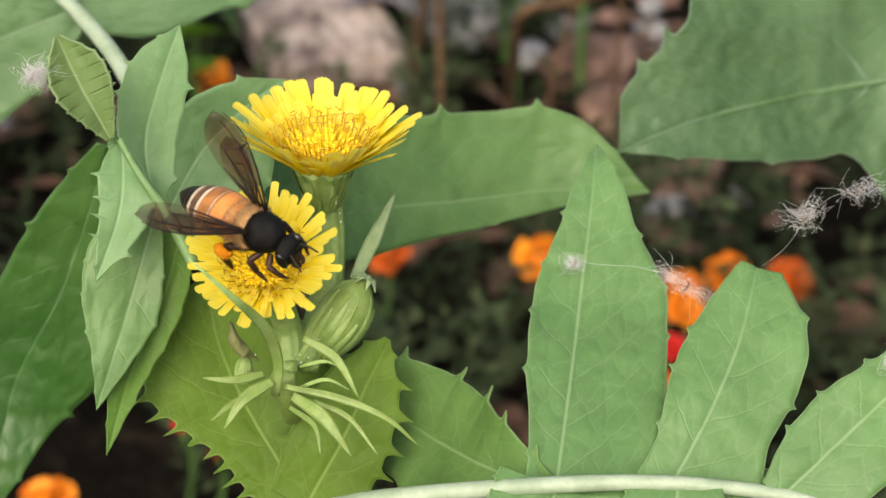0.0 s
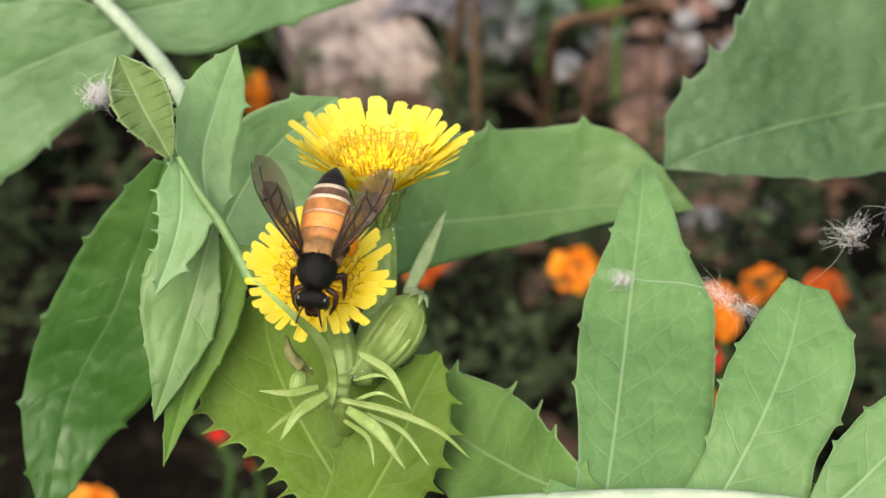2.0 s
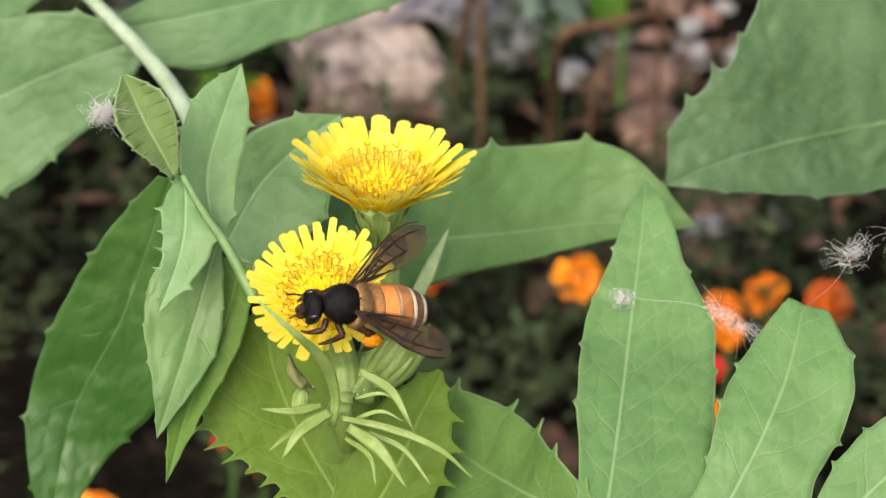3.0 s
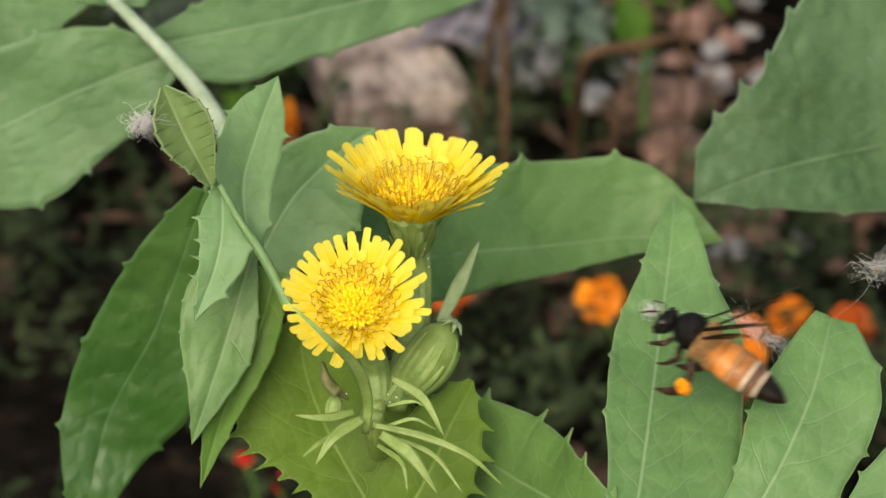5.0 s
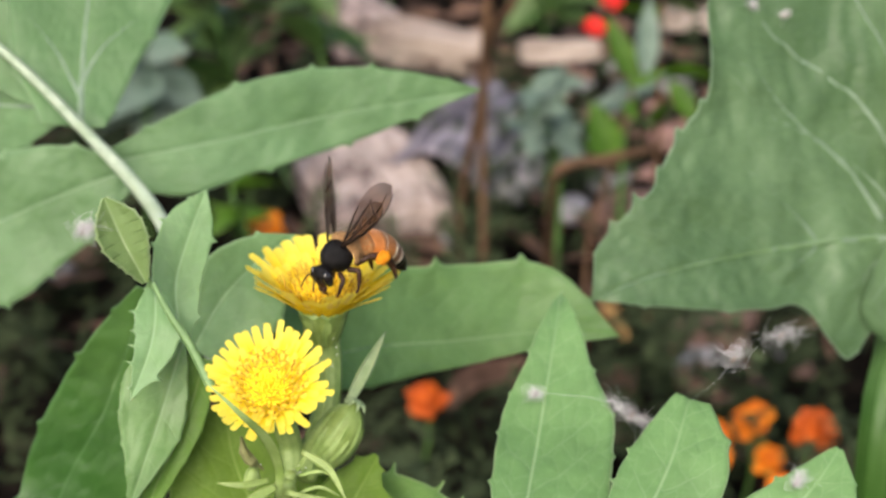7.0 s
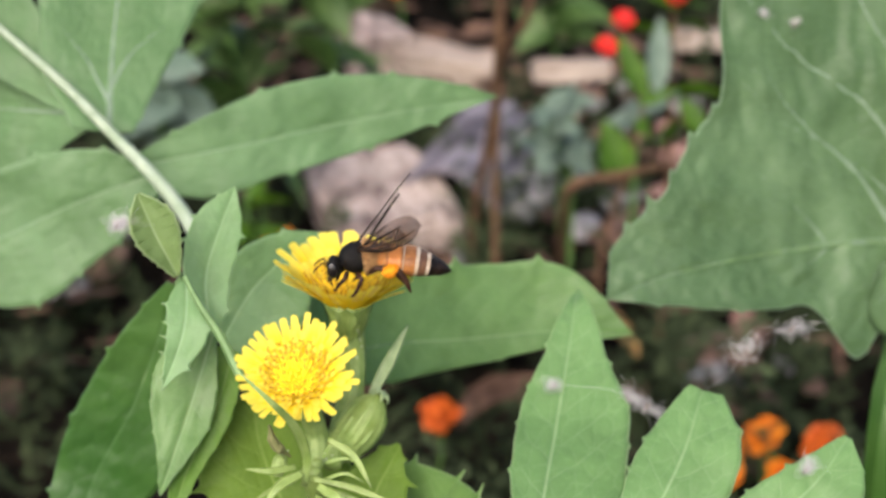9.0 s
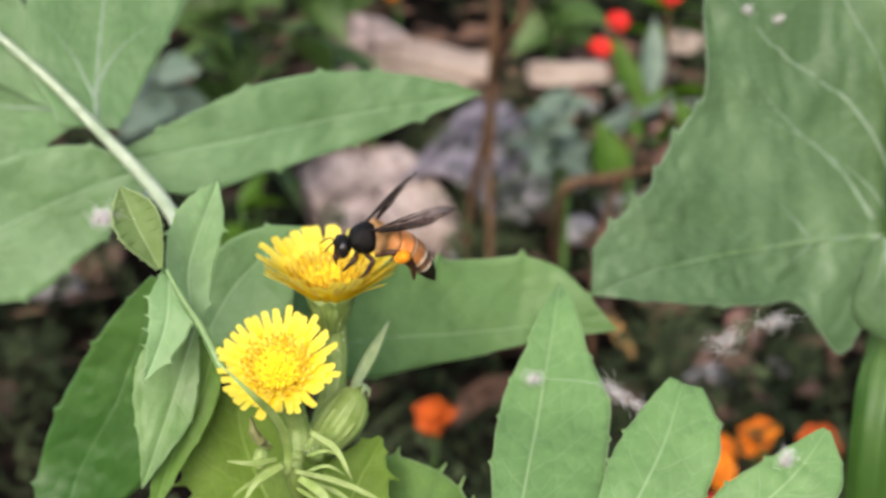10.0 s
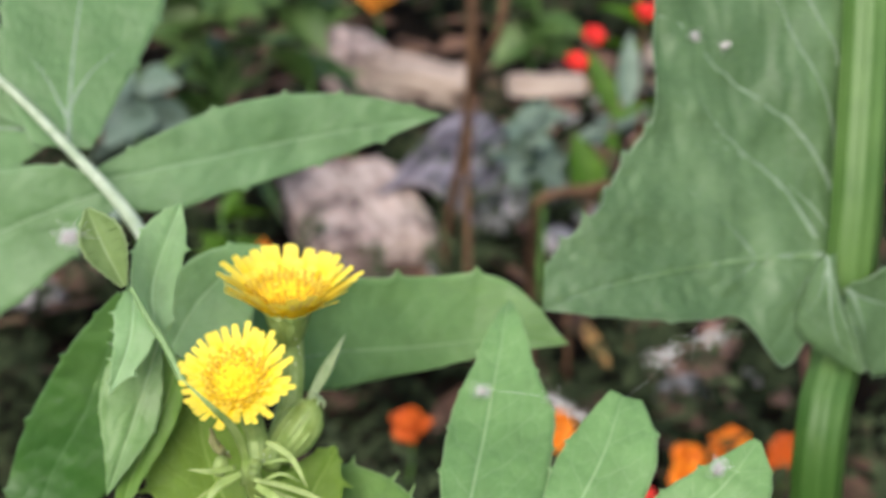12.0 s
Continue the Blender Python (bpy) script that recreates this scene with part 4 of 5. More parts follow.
blade(leaf_back, [(-35.0, 23.1, 421.4), (-30.7, 27.9, 427.9), (-24.5, 30.2, 433.7), (-19.9, 31.8, 436.4)], [1.5, 4.6, 5.7, 3.9, 0.0], [4.6, 8.3, 9.2, 6.1, 0.0], (0.12, -0.89, 0.44), teeth=(2, 3, 0.4), mat='pale')
leaf_top = leaf_rib(thistle, [(-111.9, 114.6, 463.6), (-86.9, 100.2, 446.7), (-77.0, 94.0, 440.8), (-66.9, 86.2, 434.5), (-47.3, 63.1, 425.4), (-34.8, 32.7, 418.7), (-22.5, 15.3, 408.5)], 0.35, 1.9, 'large lobed leaf with a thick whitish midrib')
blade(leaf_top, [(-59.5, 84.3, 426.1), (-40.5, 89.2, 428.5), (-18.2, 97.6, 431.0), (6.6, 103.6, 433.5)], [2.2, 6.1, 8.8, 9.4, 8.0, 5.0, 0.0], [4.4, 8.6, 7.3, 6.6, 5.3, 2.8, 0.0], (0.13, -0.93, 0.35), teeth=(5, 4, 0.5), mat='broad')
blade(leaf_top, [(-66.0, 90.3, 430.4), (-66.7, 102.1, 442.9), (-66.0, 116.4, 459.6), (-65.4, 129.8, 474.9)], [6.8, 12.4, 14.6, 15.8, 13.5, 0.0], [4.5, 9.6, 14.1, 16.9, 13.5, 0.0], (0.23, -0.93, 0.28), teeth=(4, 5, 0.5), mat='broad', fan=[(1.0, [(0, 0), (0.25, 0), (0.5, 0), (0.75, 0)]), (0.6, [(0.1, 0.03), (0.25, 0.4), (0.34, 0.75)]), (0.6, [(0.15, -0.03), (0.3, -0.4), (0.4, -0.75)])])
blade(leaf_top, [(-57.0, 82.6, 425.0), (-71.0, 79.8, 420.1), (-83.8, 76.7, 414.8), (-98.7, 73.3, 409.0)], [3.8, 9.2, 11.9, 14.0, 10.8, 0.0], [3.2, 8.6, 10.8, 11.3, 8.6, 0.0], (0.27, -0.88, 0.39), teeth=(4, 4, 0.5), mat='broad')
blade(leaf_top, [(-73.4, 95.3, 435.1), (-85.3, 101.5, 443.8), (-100.2, 109.7, 454.1), (-116.5, 118.3, 464.9)], [3.4, 8.4, 9.5, 0.0], [3.4, 8.4, 9.5, 0.0], (0.30, -0.91, 0.28), teeth=(3, 3, 0.5), mat='broad')
blade(leaf_top, [(-69.9, 93.9, 432.6), (-84.5, 98.0, 431.7), (-103.0, 102.5, 431.6)], [2.8, 9.9, 11.8, 0.0], [3.4, 11.2, 10.1, 0.0], (0.28, -0.90, 0.33), teeth=(4, 4, 0.5), mat='broad', fan=[(0.9, [(0, 0), (0.3, 0), (0.7, 0)])])
leaf_left = leaf_rib(thistle, [(-33.9, 13.0, 428.6), (-39.8, 23.0, 429.9), (-42.0, 27.4, 429.4), (-50.1, 28.1, 408.6), (-58.3, 25.9, 392.9)], 0.5, 0.2, 'long drooping dark green leaf')
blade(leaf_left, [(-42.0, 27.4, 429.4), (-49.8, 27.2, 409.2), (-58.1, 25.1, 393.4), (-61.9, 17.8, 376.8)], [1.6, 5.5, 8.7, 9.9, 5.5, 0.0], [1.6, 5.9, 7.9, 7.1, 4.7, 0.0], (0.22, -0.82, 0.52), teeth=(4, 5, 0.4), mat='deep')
leaf_fold = leaf_rib(thistle, [(-27.7, -3.3, 430.2), (-30.8, -0.5, 435.1), (-33.6, 1.5, 438.6), (-36.0, 4.3, 441.5)], 0.75, 0.4, 'upright folded young leaf')
blade(leaf_fold, [(-33.3, 7.4, 430.8), (-34.5, 11.2, 437.5), (-32.9, 14.8, 443.6), (-30.5, 18.2, 449.5)], [1.0, 2.1, 3.4, 4.2, 3.4, 0.0], [1.0, 3.1, 3.6, 3.6, 2.7, 0.0], (0.15, -0.89, 0.43), teeth=(5, 2, 0.4), mat='pale')
blade(leaf_fold, [(-36.1, 6.3, 440.8), (-35.9, 0.7, 435.2), (-38.7, -3.6, 427.8)], [0.1, 2.6, 3.5, 2.0, 0.0], [1.0, 2.8, 2.4, 1.4, 0.0], (0.18, -0.87, 0.47), teeth=(2, 6, 0.5), mat='pale')
blade(leaf_fold, [(-33.3, 7.4, 430.8), (-36.1, 1.3, 422.2), (-39.8, -5.8, 411.9)], [0.7, 2.6, 3.6, 2.1, 0.0], [4.2, 6.3, 5.4, 2.5, 0.0], (0.17, -0.84, 0.51), teeth=(3, 5, 0.15), mat='back')
blade(leaf_fold, [(-30.8, 9.9, 427.1), (-33.2, 4.4, 419.6), (-36.6, -1.5, 413.3), (-39.0, -6.8, 406.3)], [1.4, 2.5, 2.3, 1.5, 0.0], [2.8, 3.5, 2.8, 1.8, 0.0], (0.16, -0.83, 0.53), teeth=(5, 3, 0.12), mat='fresh')
leaf_curl = leaf_rib(thistle, [(-36.6, 6.0, 440.4), (-39.5, 6.2, 446.7), (-42.8, 7.7, 451.4)], 0.35, 0.15, 'small curled young leaf beside a seed tuft')
blade(leaf_curl, [(-37.1, 4.4, 441.6), (-38.5, 4.9, 444.5), (-40.2, 5.7, 447.9), (-42.4, 7.3, 452.7)], [0.4, 1.8, 2.9, 2.6, 0.3], [0.5, 2.2, 3.4, 3.1, 0.4], (0.19, -0.89, 0.41), teeth=(9, 10, 0.22), cup=0.6, mat='olive')
flower_head(thistle, (-13.9, 10.5, 435.5), (0.03, 0.0, 1.0), 10.9, 26, 'open yellow flower head seen from the side', 6.0, 1.8, 12)
flower_head(thistle, (-20.0, -1.8, 429.0), (-0.02, -0.60, 0.80), 8.8, 36, 'open yellow flower head facing outward', 3.4, 1.08, 5)
stalk(thistle, [(-13.9, 11.6, 430.0), (-13.6, 10.6, 425.5), (-13.6, 7.5, 421.5), (-14.6, 3.0, 418.0), (-16.2, -1.2, 415.0)], 2.0, 1.8)
stalk(thistle, [(-18.7, -1.1, 424.0), (-18.0, 0.6, 419.0), (-17.6, -1.5, 415.4)], 1.6, 1.6)
bud(thistle, [(-15.2, 1.0, 415.1), (-11.4, 2.1, 420.0), (-9.0, 3.2, 423.9)], 2.9)
bud(thistle, [(-22.9, -5.7, 415.7), (-22.6, -5.3, 417.2), (-22.3, -4.8, 418.7)], 0.95)
bud(thistle, [(-19.4, -4.8, 415.1), (-18.1, -4.5, 416.4), (-16.7, -4.1, 417.5)], 1.00)
tube('stem', [(-18.1, -5.4, 416.7), (-17.8, -5.4, 413.6), (-17.6, -2.2, 409.0), (-18.6, 5.0, 403.5)], [1.3, 1.2, 1.1, 1.2], BUDGREEN, thistle, 'pale green ribbed shoot', 14, 30)
bract(thistle, [(-16.9, -6.7, 415.4), (-13.3, -7.1, 417.1), (-10.6, -7.2, 415.8)], 0.22, BUDPALE)
bract(thistle, [(-16.3, -5.4, 417.7), (-13.3, -6.1, 418.9), (-11.4, -6.0, 417.9)], 0.20, BUDPALE)
bract(thistle, [(-16.6, -5.1, 418.2), (-15.2, -5.1, 420.5), (-13.7, -4.3, 420.8)], 0.28, BUDPALE)
bract(thistle, [(-10.5, 6.8, 421.9), (-8.5, 10.7, 424.6), (-5.8, 17.3, 427.9)], 1.0, PALEBRACT)
bract(thistle, [(-18.8, -8.3, 415.7), (-18.3, -8.8, 420.8), (-19.3, -11.9, 427.3), (-22.2, -15.4, 433.4), (-26.3, -14.7, 437.3)], 0.72, BUDPALE)
bract(thistle, [(-19.9, -8.7, 419.0), (-23.0, -10.7, 419.5), (-26.5, -10.6, 419.7)], 0.55)
bract(thistle, [(-18.9, -9.1, 418.3), (-22.0, -11.8, 417.6), (-24.1, -13.4, 414.9)], 0.8)
bract(thistle, [(-16.8, -9.9, 416.8), (-13.3, -12.7, 416.0), (-10.1, -14.9, 412.2)], 0.85)
bract(thistle, [(-18.0, -7.7, 416.6), (-11.9, -8.4, 415.5), (-6.5, -9.5, 413.6), (-2.6, -9.5, 409.5)], 0.5)
bract(thistle, [(-15.7, -5.0, 421.3), (-12.0, -6.2, 419.3), (-9.5, -8.3, 415.5)], 0.6)
bract(thistle, [(-17.3, -8.9, 414.6), (-14.3, -12.4, 414.6), (-13.5, -14.8, 412.3)], 0.34)
bract(thistle, [(-21.1, -8.1, 416.0), (-23.8, -10.5, 415.9), (-25.7, -12.1, 415.0)], 0.34)
bract(thistle, [(-14.6, -8.6, 415.2), (-10.5, -10.4, 414.1), (-7.3, -13.2, 411.2)], 0.34)
withered(thistle, [(-21.1, -6.3, 419.2), (-23.1, -6.1, 421.4), (-23.7, -4.6, 422.9)], 1.3)


def flecks():
    """Tiny white specks of fluff on the stalks."""
    rnd = random.Random(21)
    pieces = []
    for at in ((-12.4, 7.9, 431.6), (-12.0, 7.6, 430.4), (-11.9, 7.7, 429.2), (-12.6, 7.5, 427.6), (-20.7, -9.3, 421.9), (-16.2, -5.5, 419.4), (-15.2, -5.6, 419.1), (-16.0, -5.9, 418.6)):
        pieces.append(ball_data(at, (rnd.uniform(0.06, 0.12), 0.06, rnd.uniform(0.07, 0.20)), 8, 6, 0.4))
    part("fleck", mesh_of("fleck", *joined(pieces), FLUFF), thistle, "tiny white specks of fluff", "stuff")


flecks()
tall = thing('tall_sow_thistle', (86, 84, 0), 'tall sow thistle stem with a broad clasping leaf', 'plant')
stem(tall, [(90.6, 124.9, 486.2), (89.1, 107.8, 456.8), (87.3, 92.1, 427.5), (86.3, 86.8, 408.3), (85.1, 85.1, 389.3), (81.0, 71.6, 366.0)] + [(90.0, 86.0, 200.0), (86.0, 84.0, -2.0)], 4.9, 4.8)
leaf_broad = leaf_rib(tall, [(88.2, 91.0, 407.6), (79.5, 88.3, 410.9), (57.7, 79.8, 412.2), (38.9, 70.5, 412.1)], 0.3, 0.1, 'broad dull green leaf clasping the stem')
blade(leaf_broad, [(86.4, 90.2, 410.2), (72.6, 86.2, 411.4), (57.7, 79.8, 412.2), (38.9, 70.5, 412.1), (26.2, 64.5, 409.6)], [20.4, 16.1, 21.5, 11.3, 10.4, 9.1, 7.1, 4.3, 0.0], [88.2, 88.2, 87.2, 86.1, 83.9, 79.6, 74.2, 65.6, 51.6, 29.6, 25.3, 21.0, 15.6, 12.7, 10.2, 7.5, 0.0], (-0.11, -0.90, 0.42), teeth=(3, 13, 0.3, 1.3), mat='dull', wave=1.4, fan=[(1.0, [(0, 0), (0.25, 0), (0.5, 0), (0.75, 0), (0.95, 0)]), (1.15, [(0, -0.02), (0.026, -0.12), (0.14, -0.27), (0.26, -0.375), (0.376, -0.53), (0.5, -0.9)]), (1.0, [(0, -0.12), (0.005, -0.3), (0.03, -0.44), (0.11, -0.55), (0.2, -0.72)]), (0.9, [(0, -0.02), (0.03, -0.2), (0.06, -0.33), (0.16, -0.5), (0.26, -0.75)]), (0.42, [(0.02, -0.01), (0.12, -0.12), (0.24, -0.2), (0.4, -0.34), (0.5, -0.6)]), (0.36, [(0.02, 0.03), (0.14, 0.3), (0.24, 0.75)]), (0.36, [(0.3, 0.02), (0.4, 0.4), (0.44, 0.85)]), (0.36, [(0.3, -0.01), (0.45, -0.2), (0.6, -0.6)]), (0.8, [(0.1, -0.04), (0.2, -0.16), (0.34, -0.3), (0.46, -0.55)])])
blade(leaf_broad, [(81.4, 83.6, 412.7), (82.7, 77.9, 407.0), (84.7, 73.8, 401.3), (87.8, 71.2, 394.0)], [1.6, 0.6, 0.9, 1.5, 1.2, 0.1], [2.0, 6.4, 10.0, 9.4, 5.4, 0.2], (-0.62, -0.74, 0.26), teeth=(1, 2, 0.1, 0.5), mat='dull', wave=0.5, fan=[(0.8, [(0, -0.1), (0.3, -0.15), (0.6, -0.3), (0.8, -0.4)]), (0.5, [(0.1, -0.2), (0.3, -0.5), (0.4, -0.8)])])
blade(leaf_broad, [(84.9, 79.4, 407.4), (89.0, 80.6, 405.2), (95.7, 82.8, 402.4), (103.4, 86.5, 399.0)], [1.4, 5.6, 10.5, 13.0, 12.0, 8.0], [1.0, 6.4, 12.5, 14.0, 11.0, 7.0], (-0.20, -0.92, 0.33), teeth=(3, 3, 0.5), mat='dull', fan=[(0.7, [(0, 0), (0.3, 0), (0.7, 0)]), (0.5, [(0.05, -0.1), (0.2, -0.45), (0.36, -0.8)])])
tuft((44.2, 15.8, 425.3), 2.8, 40, (3.0, 0.0, 2.6))
tuft((50.9, 17.5, 428.3), 2.6, 40, (3.6, 0.0, 1.6))
tuft((29.6, 10.8, 418.6), 3.0, 64, (6.4, 0.0, -4.6))
tuft((15.9, 11.3, 421.5), 2.1, 40)
tuft((49.8, -9.0, 420.3), 2.7, 44)
tuft((-44.8, 4.2, 449.4), 2.7, 110)
tuft((55.1, 98.1, 451.9), 2.2, 50)
tuft((61.0, 98.3, 450.3), 1.7, 40)
silk([(29.4, 10.5, 419.3), (23.5, 10.3, 421.5), (17.6, 9.9, 422.3), (14.6, 10.2, 423.6), (13.8, 9.7, 422.8), (14.7, 8.9, 421.5), (16.6, 9.4, 421.5), (16.9, 10.2, 422.8), (15.1, 10.2, 423.7), (13.9, 9.8, 423.0)], 0.014)
silk([(44.2, 15.8, 425.3), (41.2, 11.4, 423.8), (37.2, 7.4, 422.9)], 0.012)
silk([(50.9, 17.5, 428.3), (55.9, 30.3, 422.5), (64.7, 57.8, 410.1)], 0.012)
silk([(44.2, 15.8, 425.3), (47.1, 17.0, 427.4), (50.9, 17.5, 428.3)], 0.012)
marigold((-164.1, 976.7, 5.0), 20, 0)
marigold((-29.3, 635.3, 60.0), 15, 1)
marigold((50.6, 630.8, 60.0), 14, 0)
marigold((146.9, 612.4, 65.0), 12, 0)
marigold((119.7, 574.0, 65.0), 12, 0)
marigold((180.2, 598.4, 65.0), 11, 1)
marigold((111.7, 561.2, 50.0), 9, 2)
marigold((103.6, 524.5, 50.0), 12, 0)
marigold((-170.3, 434.5, 50.0), 16, 0)
marigold((-122.2, 503.0, 45.0), 5, 2)
marigold((-104.3, 491.2, 40.0), 5, 2)
marigold((149.2, 579.5, 60.0), 11, 0)
marigold((154.2, 559.7, 55.0), 11, 0)
marigold((143.5, 608.3, 65.0), 11, 0)
marigold((90.6, 569.0, 60.0), 12, 2)
marigold((84.1, 559.3, 50.0), 11, 0)
marigold((177.6, 612.1, 60.0), 14, 1)
marigold((124.6, 601.3, 60.0), 13, 0)
marigold((-26.1, 551.2, 40.0), 6, 2)
marigold((279.6, 1164.1, 150.0), 12, 0)
marigold((-104.3, 1446.1, 78.0), 22, 3)
slab((-93.0, 1050.0, 8.0), (98, 152, 34), 18, (3, -3), STONE, 'rubble_slab', 'pale pinkish slab lying on the soil', 'slab')
slab((-62.2, 1380.3, 12.0), (110, 40, 30), -14, (8, 5), PLANK, 'plank_offcut', 'weathered beige wooden offcut on the soil', 'wood')
slab((-126.1, 1405.2, 20.0), (50, 60, 50), 20, (4, 10), STONE, 'rubble_slab', 'pale pinkish broken stone beside the offcut', 'slab')
slab((62.2, 1344.8, 20.0), (72, 20, 18), 6, (0, 0), PALEWOOD, 'plank_offcut', 'narrow weathered wooden batten on the soil', 'wood')
slab((192.4, 1444.3, 20.0), (60, 22, 18), 4, (0, 0), PALEWOOD, 'plank_offcut', 'short weathered wooden batten on the soil', 'wood')
bark_piece((-24.3, 1122.2, 14.0), (100, 165, 58), -14)
pebble((22.1, 1111.7, 4.0), 26, 0)
pebble((38.0, 1080.1, 4.0), 22, 0)
pebble((54.3, 1106.8, 4.0), 18, 0)
pebble((15.6, 1058.6, 4.0), 20, 0)
pebble((63.6, 1021.6, 4.0), 18, 0)
pebble((140.8, 776.7, 4.0), 26, 0)
pebble((146.5, 801.9, 4.0), 30, 1)
pebble((108.8, 1008.7, 4.0), 40, 1)
pebble((114.9, 932.7, 4.0), 30, 1)
pebble((137.5, 817.0, 4.0), 24, 1)
pebble((151.0, 752.1, 4.0), 26, 1)
pebble((-298.4, 951.0, 4.0), 34, 1)
pebble((-313.9, 911.6, 4.0), 26, 0)
pebble((136.7, 767.6, 4.0), 20, 1)
pebble((165.6, 840.8, 4.0), 17, 1)
twig([(-0.2, 866.6, 331.0), (0.3, 849.2, 220.8), (-2.7, 879.4, 153.2), (-11.6, 912.9, 91.2), (-19.6, 946.3, 29.0)], 4.2, 3.2)
twig([(24.0, 831.2, 269.6), (16.0, 829.7, 227.0), (-1.1, 866.8, 171.4)], 3.2, 2.6)
twig([(88.2, 672.0, 193.9), (67.7, 687.9, 181.5), (42.1, 685.0, 176.5), (38.5, 711.1, 141.7), (39.5, 767.2, 78.9)], 2.6, 3.4)
shrub([(-181.2, 1024.1, 43.7), (-185.3, 1012.1, 102.9), (-192.7, 994.5, 152.6), (-199.7, 1010.1, 219.5)], 62, 34, MIDLEAF, 'dark leafy shrub growing behind the thistle', 0.52)
shrub([(-251.1, 986.1, 58.0), (-240.4, 971.4, 112.5), (-242.0, 974.8, 158.4)], 62, 16, GREYLEAF, 'grey-green seedling with broad leaves', 0.62)
shrub([(-138.2, 1196.2, 21.9), (-145.8, 1201.3, 110.8), (-155.3, 1224.8, 191.5)], 60, 28, MIDLEAF, 'dark leafy shrub behind the slabs', 0.5)
shrub([(45.4, 1025.7, 46.5), (46.8, 1015.5, 68.9), (52.3, 1009.4, 98.3)], 34, 12, GREYLEAF, 'low grey-green seedling between twigs', 0.5)
shrub([(47.8, 1382.2, 24.1), (51.8, 1364.7, 73.8), (55.3, 1356.8, 140.1)], 54, 18, MIDLEAF, 'dark green shrub behind the batten', 0.55)
shrub([(49.2, 932.1, 84.4), (36.7, 925.1, 112.4), (26.6, 936.0, 131.2)], 40, 14, GREYLEAF, 'grey-green seedling among stone chips', 0.55)
shrub([(94.6, 948.5, 112.8), (95.5, 945.0, 126.8), (97.1, 940.4, 138.9)], 30, 9, GREYLEAF, 'small grey-green seedling among stone chips', 0.55)
dry_leaf((93.1, 812.4, 3.0), (75.4, 868.3, 16.0), 11)
dry_leaf((30.6, 1238.8, 4.0), (55.4, 1317.0, 6.0), 16)
dry_leaf((-5.3, 1237.8, 4.0), (10.8, 1287.3, 6.0), 14)
red_blossom([(65.5, 811.0, 74.7), (79.2, 822.7, 124.9), (90.6, 844.6, 170.5), (77.4, 866.6, 213.7)], 36, 3, 8, (66.7, 857.2, 199.2), [((91.7, 840.8, 171.9), (74.1, 851.8, 210.7), 14, BRIGHT), ((78.9, 819.0, 126.4), (66.0, 826.7, 162.6), 21, BRIGHT), ((113.7, 841.9, 172.4), (133.5, 823.9, 146.6), 13, BRIGHT), ((98.8, 840.3, 174.9), (100.4, 855.9, 222.1), 15, GREYLEAF), ((87.8, 841.2, 168.1), (111.3, 840.9, 179.8), 9, BRIGHT)])
red_blossom([(108.6, 844.4, 132.5), (108.5, 852.9, 187.3), (110.0, 875.9, 227.1)], 40, 9, 8)
shrub([(-167.6, 920.7, 24.6), (-173.3, 912.4, 50.3), (-177.7, 919.4, 62.4)], 36, 10, BRIGHT, 'fresh green seedling on the soil', 0.4)


# ---- the bee ----
def fur(center, size, count, length, material, name, parent, keep, seed):
    rnd = random.Random(seed)
    pieces = []
    while len(pieces) < count:
        d = np.array([rnd.gauss(0, 1) for _ in range(3)])
        d /= np.linalg.norm(d)
        if not keep(d):
            continue
        p = np.array(center) + np.array(size) * d * 0.96
        e = p + d * length * rnd.uniform(0.6, 1.2) + np.array([-0.2, rnd.uniform(-0.2, 0.2), rnd.uniform(-0.2, 0.2)])
        t = np.cross(d, (0.3, 0.5, 0.8))
        t /= np.linalg.norm(t)
        b = np.cross(d, t)
        w = 0.05
        v = [(p + t * w) * MM, (p - t * w * 0.5 + b * w) * MM, (p - t * w * 0.5 - b * w) * MM, e * MM]
        pieces.append((v, [(0, 1, 3), (1, 2, 3), (2, 0, 3)]))
    v, f = joined(pieces)
    return part(name, mesh_of(name, v, f, material), parent, kind="stuff")


def wing_shape(length, width, sweep):
    n, m = 22, 6
    verts, uvs, faces = [], [], []
    for k in range(n + 1):
        s = k / n
        lead = width * (0.10 + 0.32 * math.sin(min(1, s * 1.05) * math.pi * 0.55)) * (1 - s**7)
        trail = -width * (0.05 + 0.75 * s**0.8) * (1 - s**4) ** 0.6
        for j in range(m + 1):
            c = j / m
            y = trail + (lead - trail) * c
            z = 0.18 * math.sin(c * 9 + s * 3) * (0.4 + s) * 0.35
            verts.append(((-length * s - sweep * y * 0.15) * MM, y * MM, z * MM))
            uvs.append((s, c))
    for k in range(n):
        for j in range(m):
            a = k * (m + 1) + j
            faces.append((a, a + m + 1, a + m + 2, a + 1))
    return verts, faces, uvs


def wing_veins(length, width):
    pieces = []
    for pts in ([(0, 0.05), (0.4, 0.33), (0.75, 0.42), (0.95, 0.22)], [(0, 0), (0.35, 0.15), (0.7, 0.18), (0.9, 0.05)], [(0.05, -0.03), (0.4, -0.12), (0.7, -0.22)], [(0.35, 0.15), (0.42, -0.12)], [(0.6, 0.17), (0.66, -0.2)], [(0.1, -0.05), (0.35, -0.3), (0.5, -0.42)], [(0.62, 0.37), (0.6, 0.17)]):
        line = np.array([(-length * a, width * b, 0.06) for a, b in pts]) * MM
        pieces.append(tube_data(line, np.array([0.14, 0.07]) * MM, 5, 8))
    return joined(pieces)


